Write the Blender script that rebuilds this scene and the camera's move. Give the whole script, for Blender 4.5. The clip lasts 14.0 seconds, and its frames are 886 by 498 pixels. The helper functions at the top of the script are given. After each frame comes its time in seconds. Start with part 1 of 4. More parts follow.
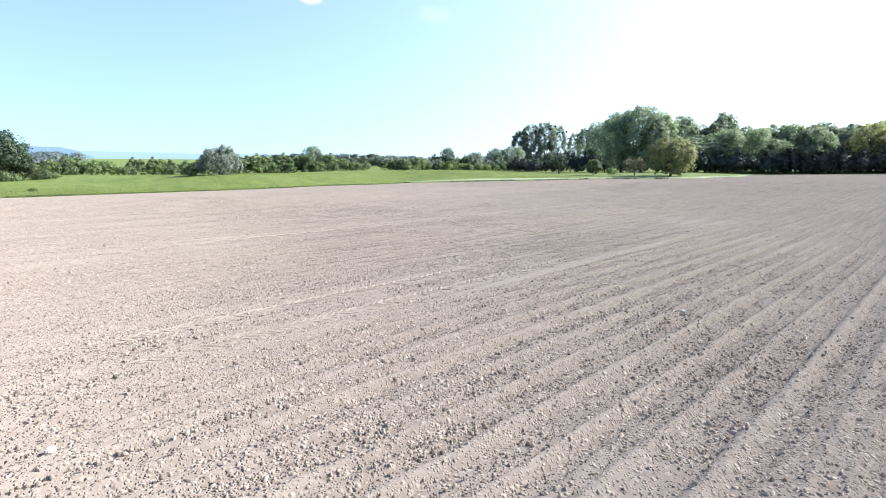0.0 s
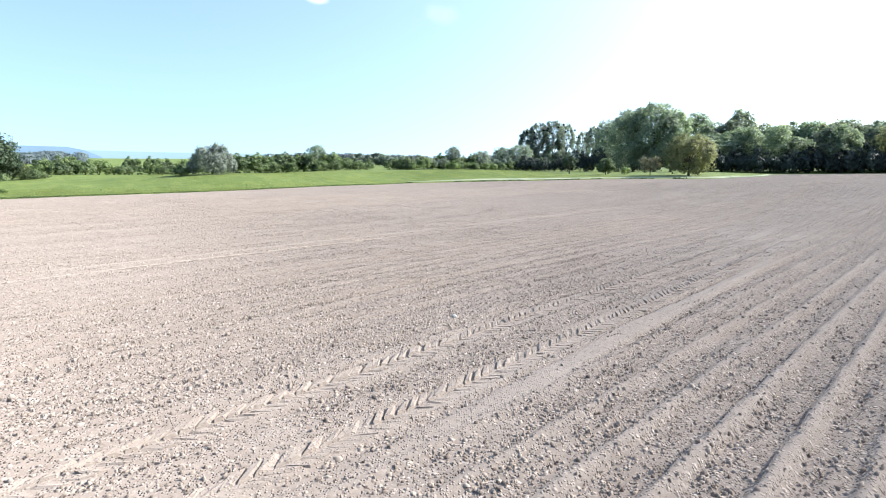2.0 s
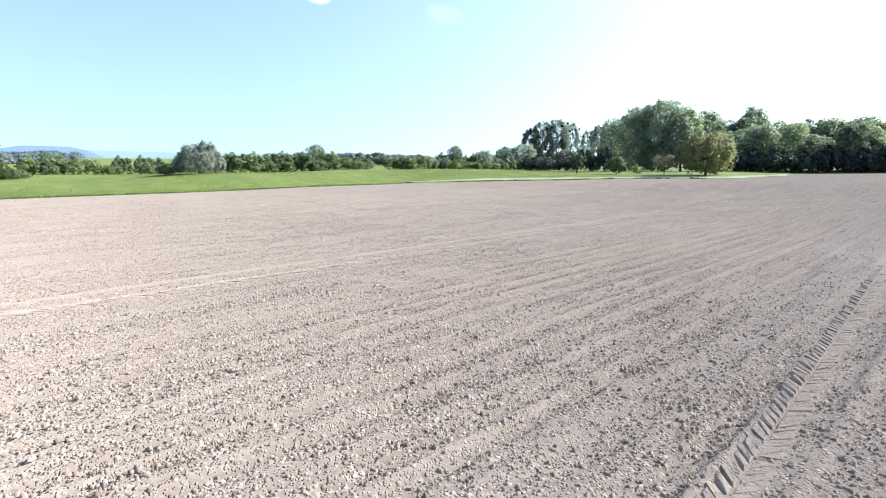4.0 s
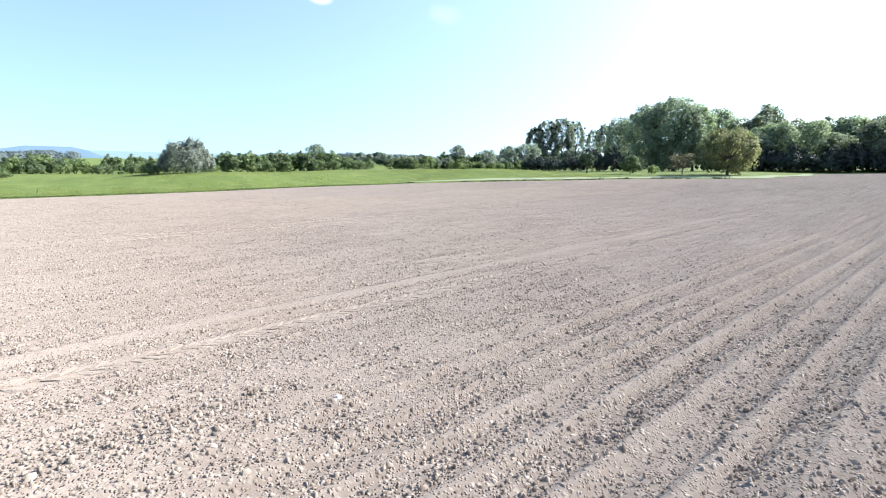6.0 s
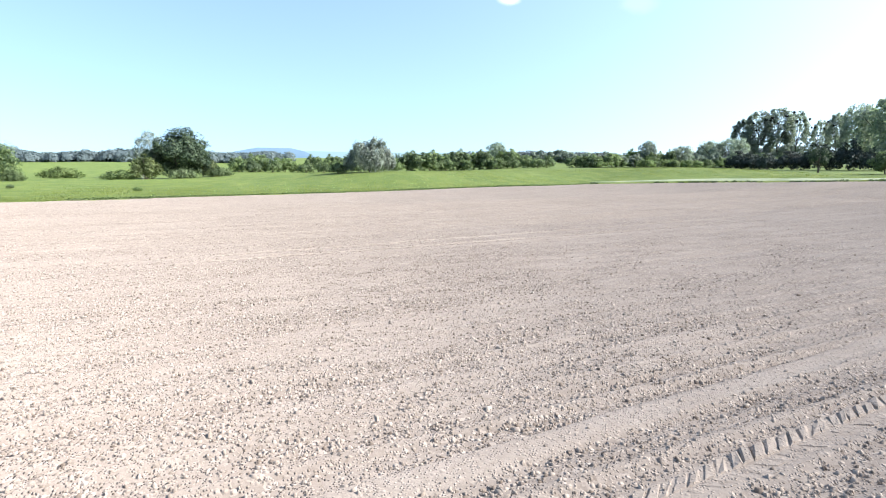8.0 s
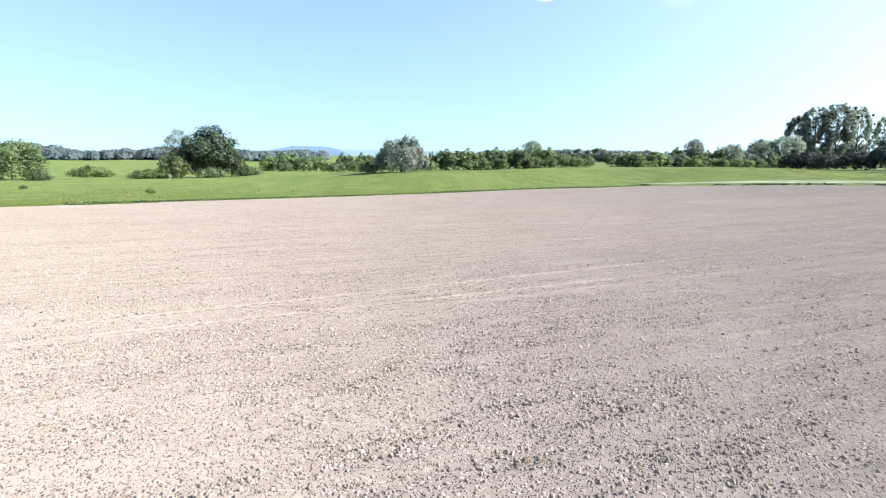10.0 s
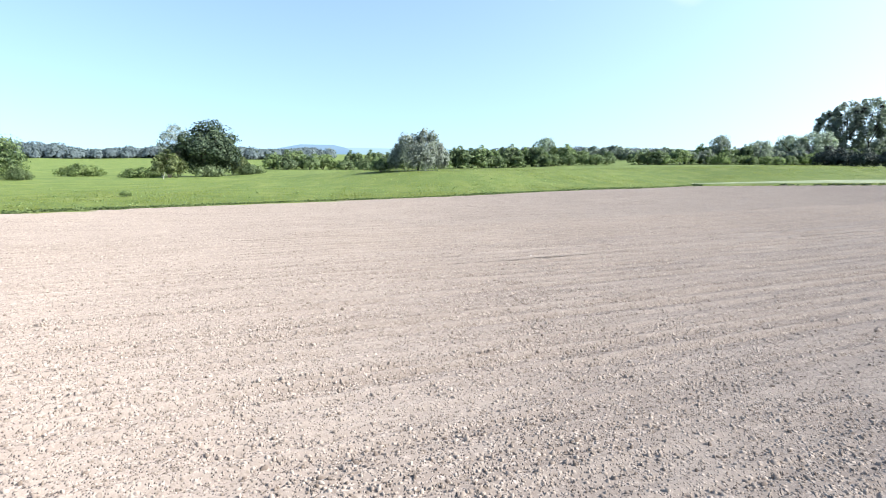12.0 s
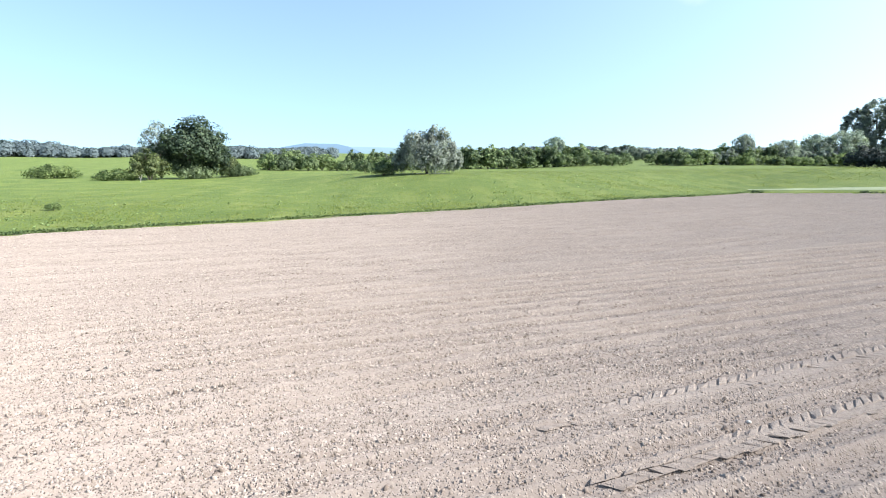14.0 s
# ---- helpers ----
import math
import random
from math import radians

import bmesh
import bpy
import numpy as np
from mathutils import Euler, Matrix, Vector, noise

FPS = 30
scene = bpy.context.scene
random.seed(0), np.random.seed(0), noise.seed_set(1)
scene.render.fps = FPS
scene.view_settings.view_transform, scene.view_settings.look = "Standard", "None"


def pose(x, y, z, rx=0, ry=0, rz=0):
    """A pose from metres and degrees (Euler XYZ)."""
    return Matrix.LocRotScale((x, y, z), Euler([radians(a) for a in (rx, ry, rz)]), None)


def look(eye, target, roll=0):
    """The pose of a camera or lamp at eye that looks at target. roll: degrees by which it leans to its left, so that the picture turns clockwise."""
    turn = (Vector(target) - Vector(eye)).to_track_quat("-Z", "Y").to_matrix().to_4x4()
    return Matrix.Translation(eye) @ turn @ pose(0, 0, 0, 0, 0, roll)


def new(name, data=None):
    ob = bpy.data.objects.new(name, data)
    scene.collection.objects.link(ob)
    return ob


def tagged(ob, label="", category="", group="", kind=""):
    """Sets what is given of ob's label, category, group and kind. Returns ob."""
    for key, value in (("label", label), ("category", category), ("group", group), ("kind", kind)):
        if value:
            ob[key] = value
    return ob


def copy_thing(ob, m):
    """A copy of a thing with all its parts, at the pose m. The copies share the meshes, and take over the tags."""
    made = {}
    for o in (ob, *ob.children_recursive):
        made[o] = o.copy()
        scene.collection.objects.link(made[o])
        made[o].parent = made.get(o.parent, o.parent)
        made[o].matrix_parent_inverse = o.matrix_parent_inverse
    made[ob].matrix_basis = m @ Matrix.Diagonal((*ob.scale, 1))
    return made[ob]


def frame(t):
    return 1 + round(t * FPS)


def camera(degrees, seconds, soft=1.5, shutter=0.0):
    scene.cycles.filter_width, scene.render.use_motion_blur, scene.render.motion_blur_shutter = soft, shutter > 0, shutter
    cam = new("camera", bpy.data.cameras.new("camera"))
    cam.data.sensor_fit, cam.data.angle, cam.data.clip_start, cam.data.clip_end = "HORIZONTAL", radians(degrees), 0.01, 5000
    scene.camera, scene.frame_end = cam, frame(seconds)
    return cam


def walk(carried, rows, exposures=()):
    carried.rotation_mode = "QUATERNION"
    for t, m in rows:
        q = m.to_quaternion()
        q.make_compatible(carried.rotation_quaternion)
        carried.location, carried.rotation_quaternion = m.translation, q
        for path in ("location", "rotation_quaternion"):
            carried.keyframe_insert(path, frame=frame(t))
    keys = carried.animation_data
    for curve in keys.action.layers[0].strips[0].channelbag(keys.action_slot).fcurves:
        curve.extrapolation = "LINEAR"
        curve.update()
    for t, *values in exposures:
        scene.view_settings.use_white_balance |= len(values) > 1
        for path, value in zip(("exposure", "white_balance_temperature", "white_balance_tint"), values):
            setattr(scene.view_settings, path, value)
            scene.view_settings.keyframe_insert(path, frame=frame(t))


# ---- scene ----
cam = camera(78.7, 14.0, soft=1.0)
# seconds, place, turn
PATH = [
    (0, 0.00, 0.00, 3.12, 82.11, 0.20, 0.00),
    (0.5, 0.15, 1.74, 3.13, 82.08, 0.19, 0.23),
    (1, 0.31, 3.65, 3.13, 82.08, 0.17, 0.38),
    (1.5, 0.41, 5.50, 3.14, 82.07, 0.21, 0.53),
    (2, 0.44, 7.49, 3.18, 82.05, 0.23, 0.66),
    (2.5, 0.47, 9.33, 3.20, 82.02, 0.20, 0.71),
    (3, 0.47, 11.31, 3.22, 82.02, 0.29, 0.75),
    (5.5, -0.14, 21.67, 2.79, 82.09, 0.12, 0.94),
    (6, -0.26, 23.64, 2.85, 82.09, 0.19, 0.99),
    (6.5, -0.41, 25.52, 2.90, 82.07, 0.18, 1.42),
    (6.8, -0.51, 26.76, 2.94, 82.07, 0.21, 3.36),
    (7, -0.60, 27.53, 2.97, 82.08, 0.16, 5.40),
    (7.2, -0.66, 28.25, 3.00, 82.03, 0.15, 8.28),
    (7.5, -0.85, 29.37, 3.04, 81.99, 0.08, 13.38),
    (7.8, -1.07, 30.57, 3.08, 81.99, 0.05, 18.45),
    (8, -1.23, 31.36, 3.11, 81.94, 0.04, 19.71),
    (8.2, -1.43, 32.08, 3.12, 81.95, -0.01, 20.41),
    (10.5, -6.07, 40.94, 3.54, 81.71, -0.07, 23.44),
    (11, -8.01, 43.48, 3.53, 81.68, -0.06, 23.66),
    (11.5, -9.92, 45.94, 3.51, 81.61, -0.05, 23.80),
    (12, -11.86, 48.59, 3.49, 81.58, -0.04, 23.89),
    (12.5, -13.67, 51.17, 3.47, 81.56, -0.10, 23.98),
    (13, -15.39, 53.98, 3.46, 81.50, -0.04, 24.07),
    (13.5, -17.05, 56.96, 3.38, 81.52, -0.04, 24.20),
    (13.8, -17.99, 59.03, 3.78, 81.48, -0.17, 24.31),
    (14, -18.62, 60.44, 4.08, 81.49, -0.12, 24.30),
]
EXPOSURE = 1.4
walk(cam, [(t, pose(*row)) for t, *row in PATH], [(0.0, EXPOSURE), (8.2, EXPOSURE), (10.3, EXPOSURE - 0.09), (14.0, EXPOSURE - 0.09)])

# ---- light ----
SUN_AZ, SUN_EL = 77.0, 36.0          # degrees to the right of +y, above the ground
world = bpy.data.worlds.new("sky_world")
scene.world = world
world.use_nodes = True
wt = world.node_tree
sky = wt.nodes.new("ShaderNodeTexSky")
sky.sky_type = "NISHITA"
sky.sun_disc = False
sky.sun_elevation = radians(SUN_EL)
sky.sun_rotation = radians(SUN_AZ)
# a clear, dry horizon: the sky's colours reach down from a little higher
where = wt.nodes.new("ShaderNodeTexCoord")
lift = wt.nodes.new("ShaderNodeVectorMath")
lift.operation = "ADD"
lift.inputs[1].default_value = (0.0, 0.0, 0.145)
wt.links.new(where.outputs["Generated"], lift.inputs[0])
wt.links.new(lift.outputs[0], sky.inputs[0])
sky.air_density, sky.dust_density, sky.ozone_density = 1.0, 2.8, 1.6
tint = wt.nodes.new("ShaderNodeMix")
tint.data_type, tint.blend_type = "RGBA", "MULTIPLY"
tint.inputs[0].default_value = 1.0
tint.inputs[7].default_value = (0.938, 1.022, 1.012, 1.0)
veil = wt.nodes.new("ShaderNodeHueSaturation")
veil.inputs["Saturation"].default_value = 0.96
wt.links.new(sky.outputs[0], veil.inputs["Color"])
wt.links.new(veil.outputs[0], tint.inputs[6])
# a few small white clouds: azimuth, height in degrees, how wide, how dense
shade = tint.outputs[2]
speck = wt.nodes.new("ShaderNodeTexNoise")
speck.inputs["Scale"].default_value, speck.inputs["Detail"].default_value = 22.0, 5.0
wt.links.new(where.outputs["Generated"], speck.inputs["Vector"])
for az, el, wide, dense in ((-13.2, 16.6, 0.022, 0.7), (-0.9, 15.6, 0.036, 0.12)):
    a, e = radians(az), radians(el)
    off = wt.nodes.new("ShaderNodeVectorMath")
    off.operation = "SUBTRACT"
    off.inputs[1].default_value = (math.sin(a) * math.cos(e), math.cos(a) * math.cos(e), math.sin(e))
    wt.links.new(where.outputs["Generated"], off.inputs[0])
    flat = wt.nodes.new("ShaderNodeVectorMath")
    flat.operation = "MULTIPLY"
    flat.inputs[1].default_value = (1, 1, 2.2)
    wt.links.new(off.outputs[0], flat.inputs[0])
    far = wt.nodes.new("ShaderNodeVectorMath")
    far.operation = "LENGTH"
    wt.links.new(flat.outputs[0], far.inputs[0])
    puff = wt.nodes.new("ShaderNodeMath")
    puff.operation = "MULTIPLY_ADD"
    wt.links.new(speck.outputs["Fac"], puff.inputs[0])
    puff.inputs[1].default_value = -wide * 1.6
    wt.links.new(far.outputs["Value"], puff.inputs[2])
    share = wt.nodes.new("ShaderNodeMapRange")
    share.interpolation_type = "SMOOTHSTEP"
    for end, v in zip(("From Min", "From Max", "To Min", "To Max"), (-wide * 0.6, wide * 0.35, dense, 0.0)):
        share.inputs[end].default_value = v
    wt.links.new(puff.outputs[0], share.inputs[0])
    white = wt.nodes.new("ShaderNodeMix")
    white.data_type = "RGBA"
    white.inputs[7].default_value = (4.2, 4.2, 4.2, 1.0)
    wt.links.new(share.outputs[0], white.inputs[0])
    wt.links.new(shade, white.inputs[6])
    shade = white.outputs[2]
wt.links.new(shade, wt.nodes["Background"].inputs[0])
wt.nodes["Background"].inputs[1].default_value = 0.15

sun = new("sun", bpy.data.lights.new("sun", "SUN"))
sun.data.energy, sun.data.angle, sun.data.color = 4.6, radians(0.6), (1.0, 0.988, 0.982)
a, e = radians(SUN_AZ), radians(SUN_EL)
sun.matrix_world = look((60 * math.sin(a), 60 * math.cos(a), 60 * math.tan(e)), (0, 0, 0))


# ---- materials ----
class Nodes:
    """Short hand for building a node material."""

    def __init__(self, name, rough=0.9, spec=0.2, dull=1.0):
        self.m = bpy.data.materials.new(name)
        self.m.use_nodes = True
        self.t = self.m.node_tree
        self.b = self.t.nodes["Principled BSDF"]
        self.b.inputs["Roughness"].default_value = rough
        self.b.inputs["Specular IOR Level"].default_value = spec
        self.b.inputs["Diffuse Roughness"].default_value = dull

    def node(self, kind, **given):
        n = self.t.nodes.new(kind)
        for k, v in given.items():
            n.inputs[k.replace("_", " ")].default_value = v
        return n

    def link(self, a, b):
        self.t.links.new(a, b)

    def place(self, scale=(1, 1, 1), turn=0.0):
        co = self.t.nodes.new("ShaderNodeTexCoord")
        mp = self.t.nodes.new("ShaderNodeMapping")
        mp.inputs["Scale"].default_value = scale
        ro = self.t.nodes.new("ShaderNodeVectorRotate")
        ro.rotation_type = "Z_AXIS"
        ro.inputs["Angle"].default_value = turn
        self.link(co.outputs["Object"], ro.inputs["Vector"])
        self.link(ro.outputs[0], mp.inputs["Vector"])
        return mp.outputs[0]

    def noise(self, where, scale, detail=4.0, rough=0.55):
        n = self.node("ShaderNodeTexNoise", Scale=scale, Detail=detail, Roughness=rough)
        self.link(where, n.inputs["Vector"])
        return n.outputs["Fac"]

    def ramp(self, fac, *stops):
        r = self.t.nodes.new("ShaderNodeValToRGB")
        el = r.color_ramp.elements
        while len(el) < len(stops):
            el.new(0.5)
        for s, (at, col) in zip(el, stops):
            s.position, s.color = at, (*col, 1)
        self.link(fac, r.inputs[0])
        return r.outputs[0]

    def mix(self, fac, a, b, how="MIX"):
        n = self.t.nodes.new("ShaderNodeMix")
        n.data_type, n.blend_type = "RGBA", how
        for sock, v in ((n.inputs[0], fac), (n.inputs[6], a), (n.inputs[7], b)):
            if isinstance(v, (int, float)):
                sock.default_value = v
            elif isinstance(v, tuple):
                sock.default_value = (*v, 1)
            else:
                self.link(v, sock)
        return n.outputs[2]

    def bump(self, fac, strength, depth):
        n = self.node("ShaderNodeBump", Strength=strength, Distance=depth)
        self.link(fac, n.inputs["Height"])
        self.link(n.outputs[0], self.b.inputs["Normal"])
        return n

    def colour(self, sock):
        self.link(sock, self.b.inputs["Base Color"])
        return self.m


ROW = radians(42.0)                       # direction of the wheel tracks, right of +y
DRILL = 0.73                              # from row to row

# wheel tracks: place across the rows thirty metres along, from and to along the rows, depth, drift, height and pitch of the lug marks
RUTS = [(-11.38, 1, 36, 0.040, 0.0, 0.055, 0.205), (-9.82, 3, 36, 0.045, 0.0, 0.057, 0.205), (-9.12, 8, 24, 0.010, 0.0, 0.0, 0.205),
        (-26.60, 8, 52, 0.030, 0.0, 0.0, 0.22), (-25.15, 8, 52, 0.035, 0.0, 0.032, 0.22),
        (-43.95, 20, 66, 0.040, -0.042, 0.045, 0.27), (-42.50, 20, 66, 0.045, -0.010, 0.045, 0.27), (-41.75, 30, 50, 0.020, 0.0, 0.022, 0.27),
        (-61.25, 37, 62, 0.030, 0.01, 0.030, 0.27), (-59.50, 37, 62, 0.035, 0.0, 0.036, 0.27)]


def soil_material():
    """Dry crumbly soil: the crumbs stand up where the field's "crumb" value is high and are pressed flat where it is low."""
    n = Nodes("dry_tilled_soil", 1.0, 0.03, 0.72)
    at = n.place()
    big = n.noise(at, 0.09, 3)
    patch = n.noise(n.place((1.0, 0.35, 1.0), ROW), 0.9, 4)
    grit = n.noise(at, 60.0, 3, 0.8)
    lump = n.noise(at, 13.0, 5, 0.7)
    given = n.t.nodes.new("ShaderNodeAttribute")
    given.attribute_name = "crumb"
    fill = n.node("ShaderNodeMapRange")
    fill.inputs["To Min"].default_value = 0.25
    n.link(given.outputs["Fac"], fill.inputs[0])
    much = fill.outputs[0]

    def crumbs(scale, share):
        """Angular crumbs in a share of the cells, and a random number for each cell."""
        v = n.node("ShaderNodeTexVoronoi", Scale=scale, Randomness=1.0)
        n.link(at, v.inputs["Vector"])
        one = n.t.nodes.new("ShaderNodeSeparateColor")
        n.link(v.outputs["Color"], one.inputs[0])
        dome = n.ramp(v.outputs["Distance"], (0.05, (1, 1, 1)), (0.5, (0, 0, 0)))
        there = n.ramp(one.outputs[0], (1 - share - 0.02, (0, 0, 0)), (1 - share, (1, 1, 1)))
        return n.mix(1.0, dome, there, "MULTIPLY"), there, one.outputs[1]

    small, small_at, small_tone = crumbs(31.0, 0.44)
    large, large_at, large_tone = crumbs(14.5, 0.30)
    c = n.ramp(lump, (0.28, (0.213, 0.175, 0.149)), (0.5, (0.290, 0.244, 0.209)), (0.75, (0.354, 0.303, 0.261)))
    c = n.mix(n.ramp(grit, (0.35, (0.4, 0.4, 0.4)), (0.6, (0, 0, 0))), c, (0.153, 0.122, 0.099))
    c = n.mix(n.ramp(patch, (0.42, (0.35, 0.35, 0.35)), (0.56, (0, 0, 0))), c, (0.213, 0.169, 0.140))
    c = n.mix(n.ramp(big, (0.38, (0, 0, 0)), (0.7, (0.35, 0.35, 0.35))), c, (0.364, 0.309, 0.263))
    # moister furrow brown, and the shade between far clods, mixed into one darker colour
    damp_shade = n.t.nodes.new("ShaderNodeMath")
    damp_shade.operation = "MULTIPLY"
    damp_shade.inputs[1].default_value = 0.81
    n.link(given.outputs["Fac"], damp_shade.inputs[0])
    c = n.mix(damp_shade.outputs[0], c, (0.207, 0.168, 0.143))
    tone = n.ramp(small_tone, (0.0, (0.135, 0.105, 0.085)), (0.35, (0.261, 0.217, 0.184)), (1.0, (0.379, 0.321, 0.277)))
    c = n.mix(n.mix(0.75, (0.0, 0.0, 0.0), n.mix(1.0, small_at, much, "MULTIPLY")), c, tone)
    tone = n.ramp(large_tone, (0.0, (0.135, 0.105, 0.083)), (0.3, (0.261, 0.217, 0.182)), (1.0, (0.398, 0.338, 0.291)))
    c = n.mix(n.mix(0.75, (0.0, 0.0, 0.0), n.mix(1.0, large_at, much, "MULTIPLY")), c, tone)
    h = n.mix(0.7, small, large, "ADD")
    h = n.mix(1.0, h, much, "MULTIPLY")
    h = n.mix(0.12, h, lump)
    n.bump(h, 1.0, 0.062)
    return n.colour(c)


def clod_material():
    n = Nodes("clod_soil", 1.0, 0.03, 0.72)
    geo = n.t.nodes.new("ShaderNodeNewGeometry")
    c = n.ramp(geo.outputs["Random Per Island"], (0.0, (0.138, 0.108, 0.088)), (0.2, (0.228, 0.186, 0.155)), (0.6, (0.298, 0.249, 0.210)), (1.0, (0.375, 0.317, 0.268)))
    n.bump(n.noise(n.place(), 60.0, 3), 0.5, 0.01)
    return n.colour(c)


def grass_material(name, dark, mid, light):
    n = Nodes(name, 0.85, 0.2, 0.25)
    at = n.place()
    big = n.noise(at, 0.05, 4)
    streak = n.noise(n.place((1.0, 0.30, 1.0), radians(-30)), 0.45, 6, 0.62)
    fine = n.noise(at, 7.0, 5, 0.7)
    c = n.ramp(fine, (0.3, dark), (0.55, mid), (0.8, light))
    c = n.mix(n.ramp(streak, (0.45, (0, 0, 0)), (0.62, (0.8, 0.8, 0.8))), c, light)
    c = n.mix(n.ramp(n.noise(at, 0.22, 5, 0.6), (0.40, (0.75, 0.75, 0.75)), (0.55, (0, 0, 0))), c, dark)
    c = n.mix(n.ramp(big, (0.4, (0, 0, 0)), (0.65, (0.5, 0.5, 0.5))), c, mid)
    n.bump(fine, 0.8, 0.15)
    return n.colour(c)


def leaf_material(name, dark, mid, light, glow=0.35):
    """Leaves: diffuse with some light coming through; the hue shifts a little from plant to plant."""
    n = Nodes(name, 0.7, 0.3, 0.0)
    geo = n.t.nodes.new("ShaderNodeNewGeometry")
    info = n.t.nodes.new("ShaderNodeObjectInfo")
    c = n.ramp(geo.outputs["Random Per Island"], (0.0, dark), (0.5, mid), (1.0, light))
    patch = n.noise(n.place(), 0.35, 3)
    c = n.mix(n.ramp(patch, (0.42, (0, 0, 0)), (0.62, (0.6, 0.6, 0.6))), c, light)
    hue = n.node("ShaderNodeHueSaturation")
    for sock, (a, b) in (("Hue", (0.515, 0.492)), ("Saturation", (0.85, 1.1)), ("Value", (0.78, 1.22))):
        val = n.node("ShaderNodeMapRange")
        for end, v in zip(("From Min", "From Max", "To Min", "To Max"), (0, 1, a, b)):
            val.inputs[end].default_value = v
        n.link(info.outputs["Random"], val.inputs[0])
        n.link(val.outputs[0], hue.inputs[sock])
    n.link(c, hue.inputs["Color"])
    tr = n.t.nodes.new("ShaderNodeBsdfTranslucent")
    n.link(n.mix(1.0, hue.outputs[0], (1.3, 1.38, 1.0), "MULTIPLY"), tr.inputs[0])
    mx = n.node("ShaderNodeMixShader", Fac=glow)
    n.link(n.b.outputs[0], mx.inputs[1])
    n.link(tr.outputs[0], mx.inputs[2])
    n.link(mx.outputs[0], n.t.nodes["Material Output"].inputs[0])
    return n.colour(hue.outputs[0])


def bark_material(name, dark, light):
    n = Nodes(name, 0.9, 0.2)
    f = n.noise(n.place((6, 6, 1.2)), 2.0, 5, 0.7)
    n.bump(f, 0.7, 0.05)
    return n.colour(n.ramp(f, (0.3, dark), (0.7, light)))


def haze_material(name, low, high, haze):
    """Dark woods on far hills, with the bright blue haze of air added as emission."""
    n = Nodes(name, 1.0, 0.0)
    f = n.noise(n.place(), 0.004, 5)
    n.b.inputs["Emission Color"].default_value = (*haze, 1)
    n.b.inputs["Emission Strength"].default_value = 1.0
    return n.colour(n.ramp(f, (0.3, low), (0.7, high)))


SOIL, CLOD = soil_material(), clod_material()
MEADOW = grass_material("meadow_grass", (0.072, 0.112, 0.027), (0.114, 0.155, 0.037), (0.170, 0.198, 0.055))
BLADE = leaf_material("grass_blades", (0.088, 0.128, 0.027), (0.120, 0.160, 0.034), (0.166, 0.194, 0.05))
DRY = grass_material("pale_dry_track", (0.17, 0.205, 0.115), (0.25, 0.285, 0.17), (0.36, 0.385, 0.265))
BARK = bark_material("bark", (0.045, 0.038, 0.03), (0.13, 0.115, 0.095))
PALEBARK = bark_material("pale_dead_wood", (0.35, 0.32, 0.28), (0.6, 0.57, 0.52))
LEAF = {
    "oak": leaf_material("oak_leaves", (0.016, 0.032, 0.022), (0.035, 0.058, 0.036), (0.075, 0.105, 0.06), 0.25),
    "willow": leaf_material("willow_leaves", (0.180, 0.223, 0.194), (0.253, 0.302, 0.261), (0.334, 0.381, 0.332), 0.45),
    "shrub": leaf_material("shrub_leaves", (0.042, 0.075, 0.036), (0.10, 0.15, 0.066), (0.20, 0.255, 0.12), 0.42),
    "hedge": leaf_material("hedge_leaves", (0.065, 0.105, 0.05), (0.135, 0.19, 0.085), (0.235, 0.295, 0.14), 0.42),
    "lime": leaf_material("light_green_leaves", (0.118, 0.160, 0.117), (0.192, 0.243, 0.176), (0.287, 0.338, 0.252), 0.6),
    "wood": leaf_material("woodland_leaves", (0.112, 0.151, 0.130), (0.186, 0.233, 0.193), (0.285, 0.326, 0.265), 0.6),
    "olive": leaf_material("brownish_leaves", (0.118, 0.121, 0.074), (0.186, 0.189, 0.108), (0.285, 0.293, 0.160), 0.55),
    "poplar": leaf_material("grey_green_leaves", (0.127, 0.167, 0.151), (0.190, 0.236, 0.208), (0.276, 0.322, 0.278), 0.5),
    "lowgreen": leaf_material("dark_shrub_leaves", (0.035, 0.065, 0.026), (0.08, 0.122, 0.046), (0.16, 0.205, 0.085), 0.42),
    "olivegreen": leaf_material("olive_green_leaves", (0.05, 0.07, 0.03), (0.10, 0.128, 0.05), (0.175, 0.205, 0.085), 0.42),
    "brown": leaf_material("brownish_grey_leaves", (0.058, 0.056, 0.045), (0.112, 0.11, 0.082), (0.18, 0.175, 0.13), 0.4),
    # near-black leaves that carry the wood's shade in their colour
    "shade": leaf_material("shaded_undergrowth_leaves", (0.012, 0.020, 0.019), (0.022, 0.034, 0.030), (0.042, 0.058, 0.048), 0.1),
    # blue-grey from the haze of distance, put into the leaf colour
    "far": leaf_material("hazed_distant_leaves", (0.098, 0.129, 0.141), (0.110, 0.142, 0.151), (0.121, 0.154, 0.161), 0.3),
}
NEST = bark_material("dark_twigs", (0.012, 0.012, 0.012), (0.05, 0.045, 0.04))
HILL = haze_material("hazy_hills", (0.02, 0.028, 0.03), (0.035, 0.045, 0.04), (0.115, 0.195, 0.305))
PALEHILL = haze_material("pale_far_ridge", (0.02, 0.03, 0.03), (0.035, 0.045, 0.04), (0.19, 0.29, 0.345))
STONE = bark_material("pale_stone", (0.4, 0.37, 0.33), (0.62, 0.59, 0.54))


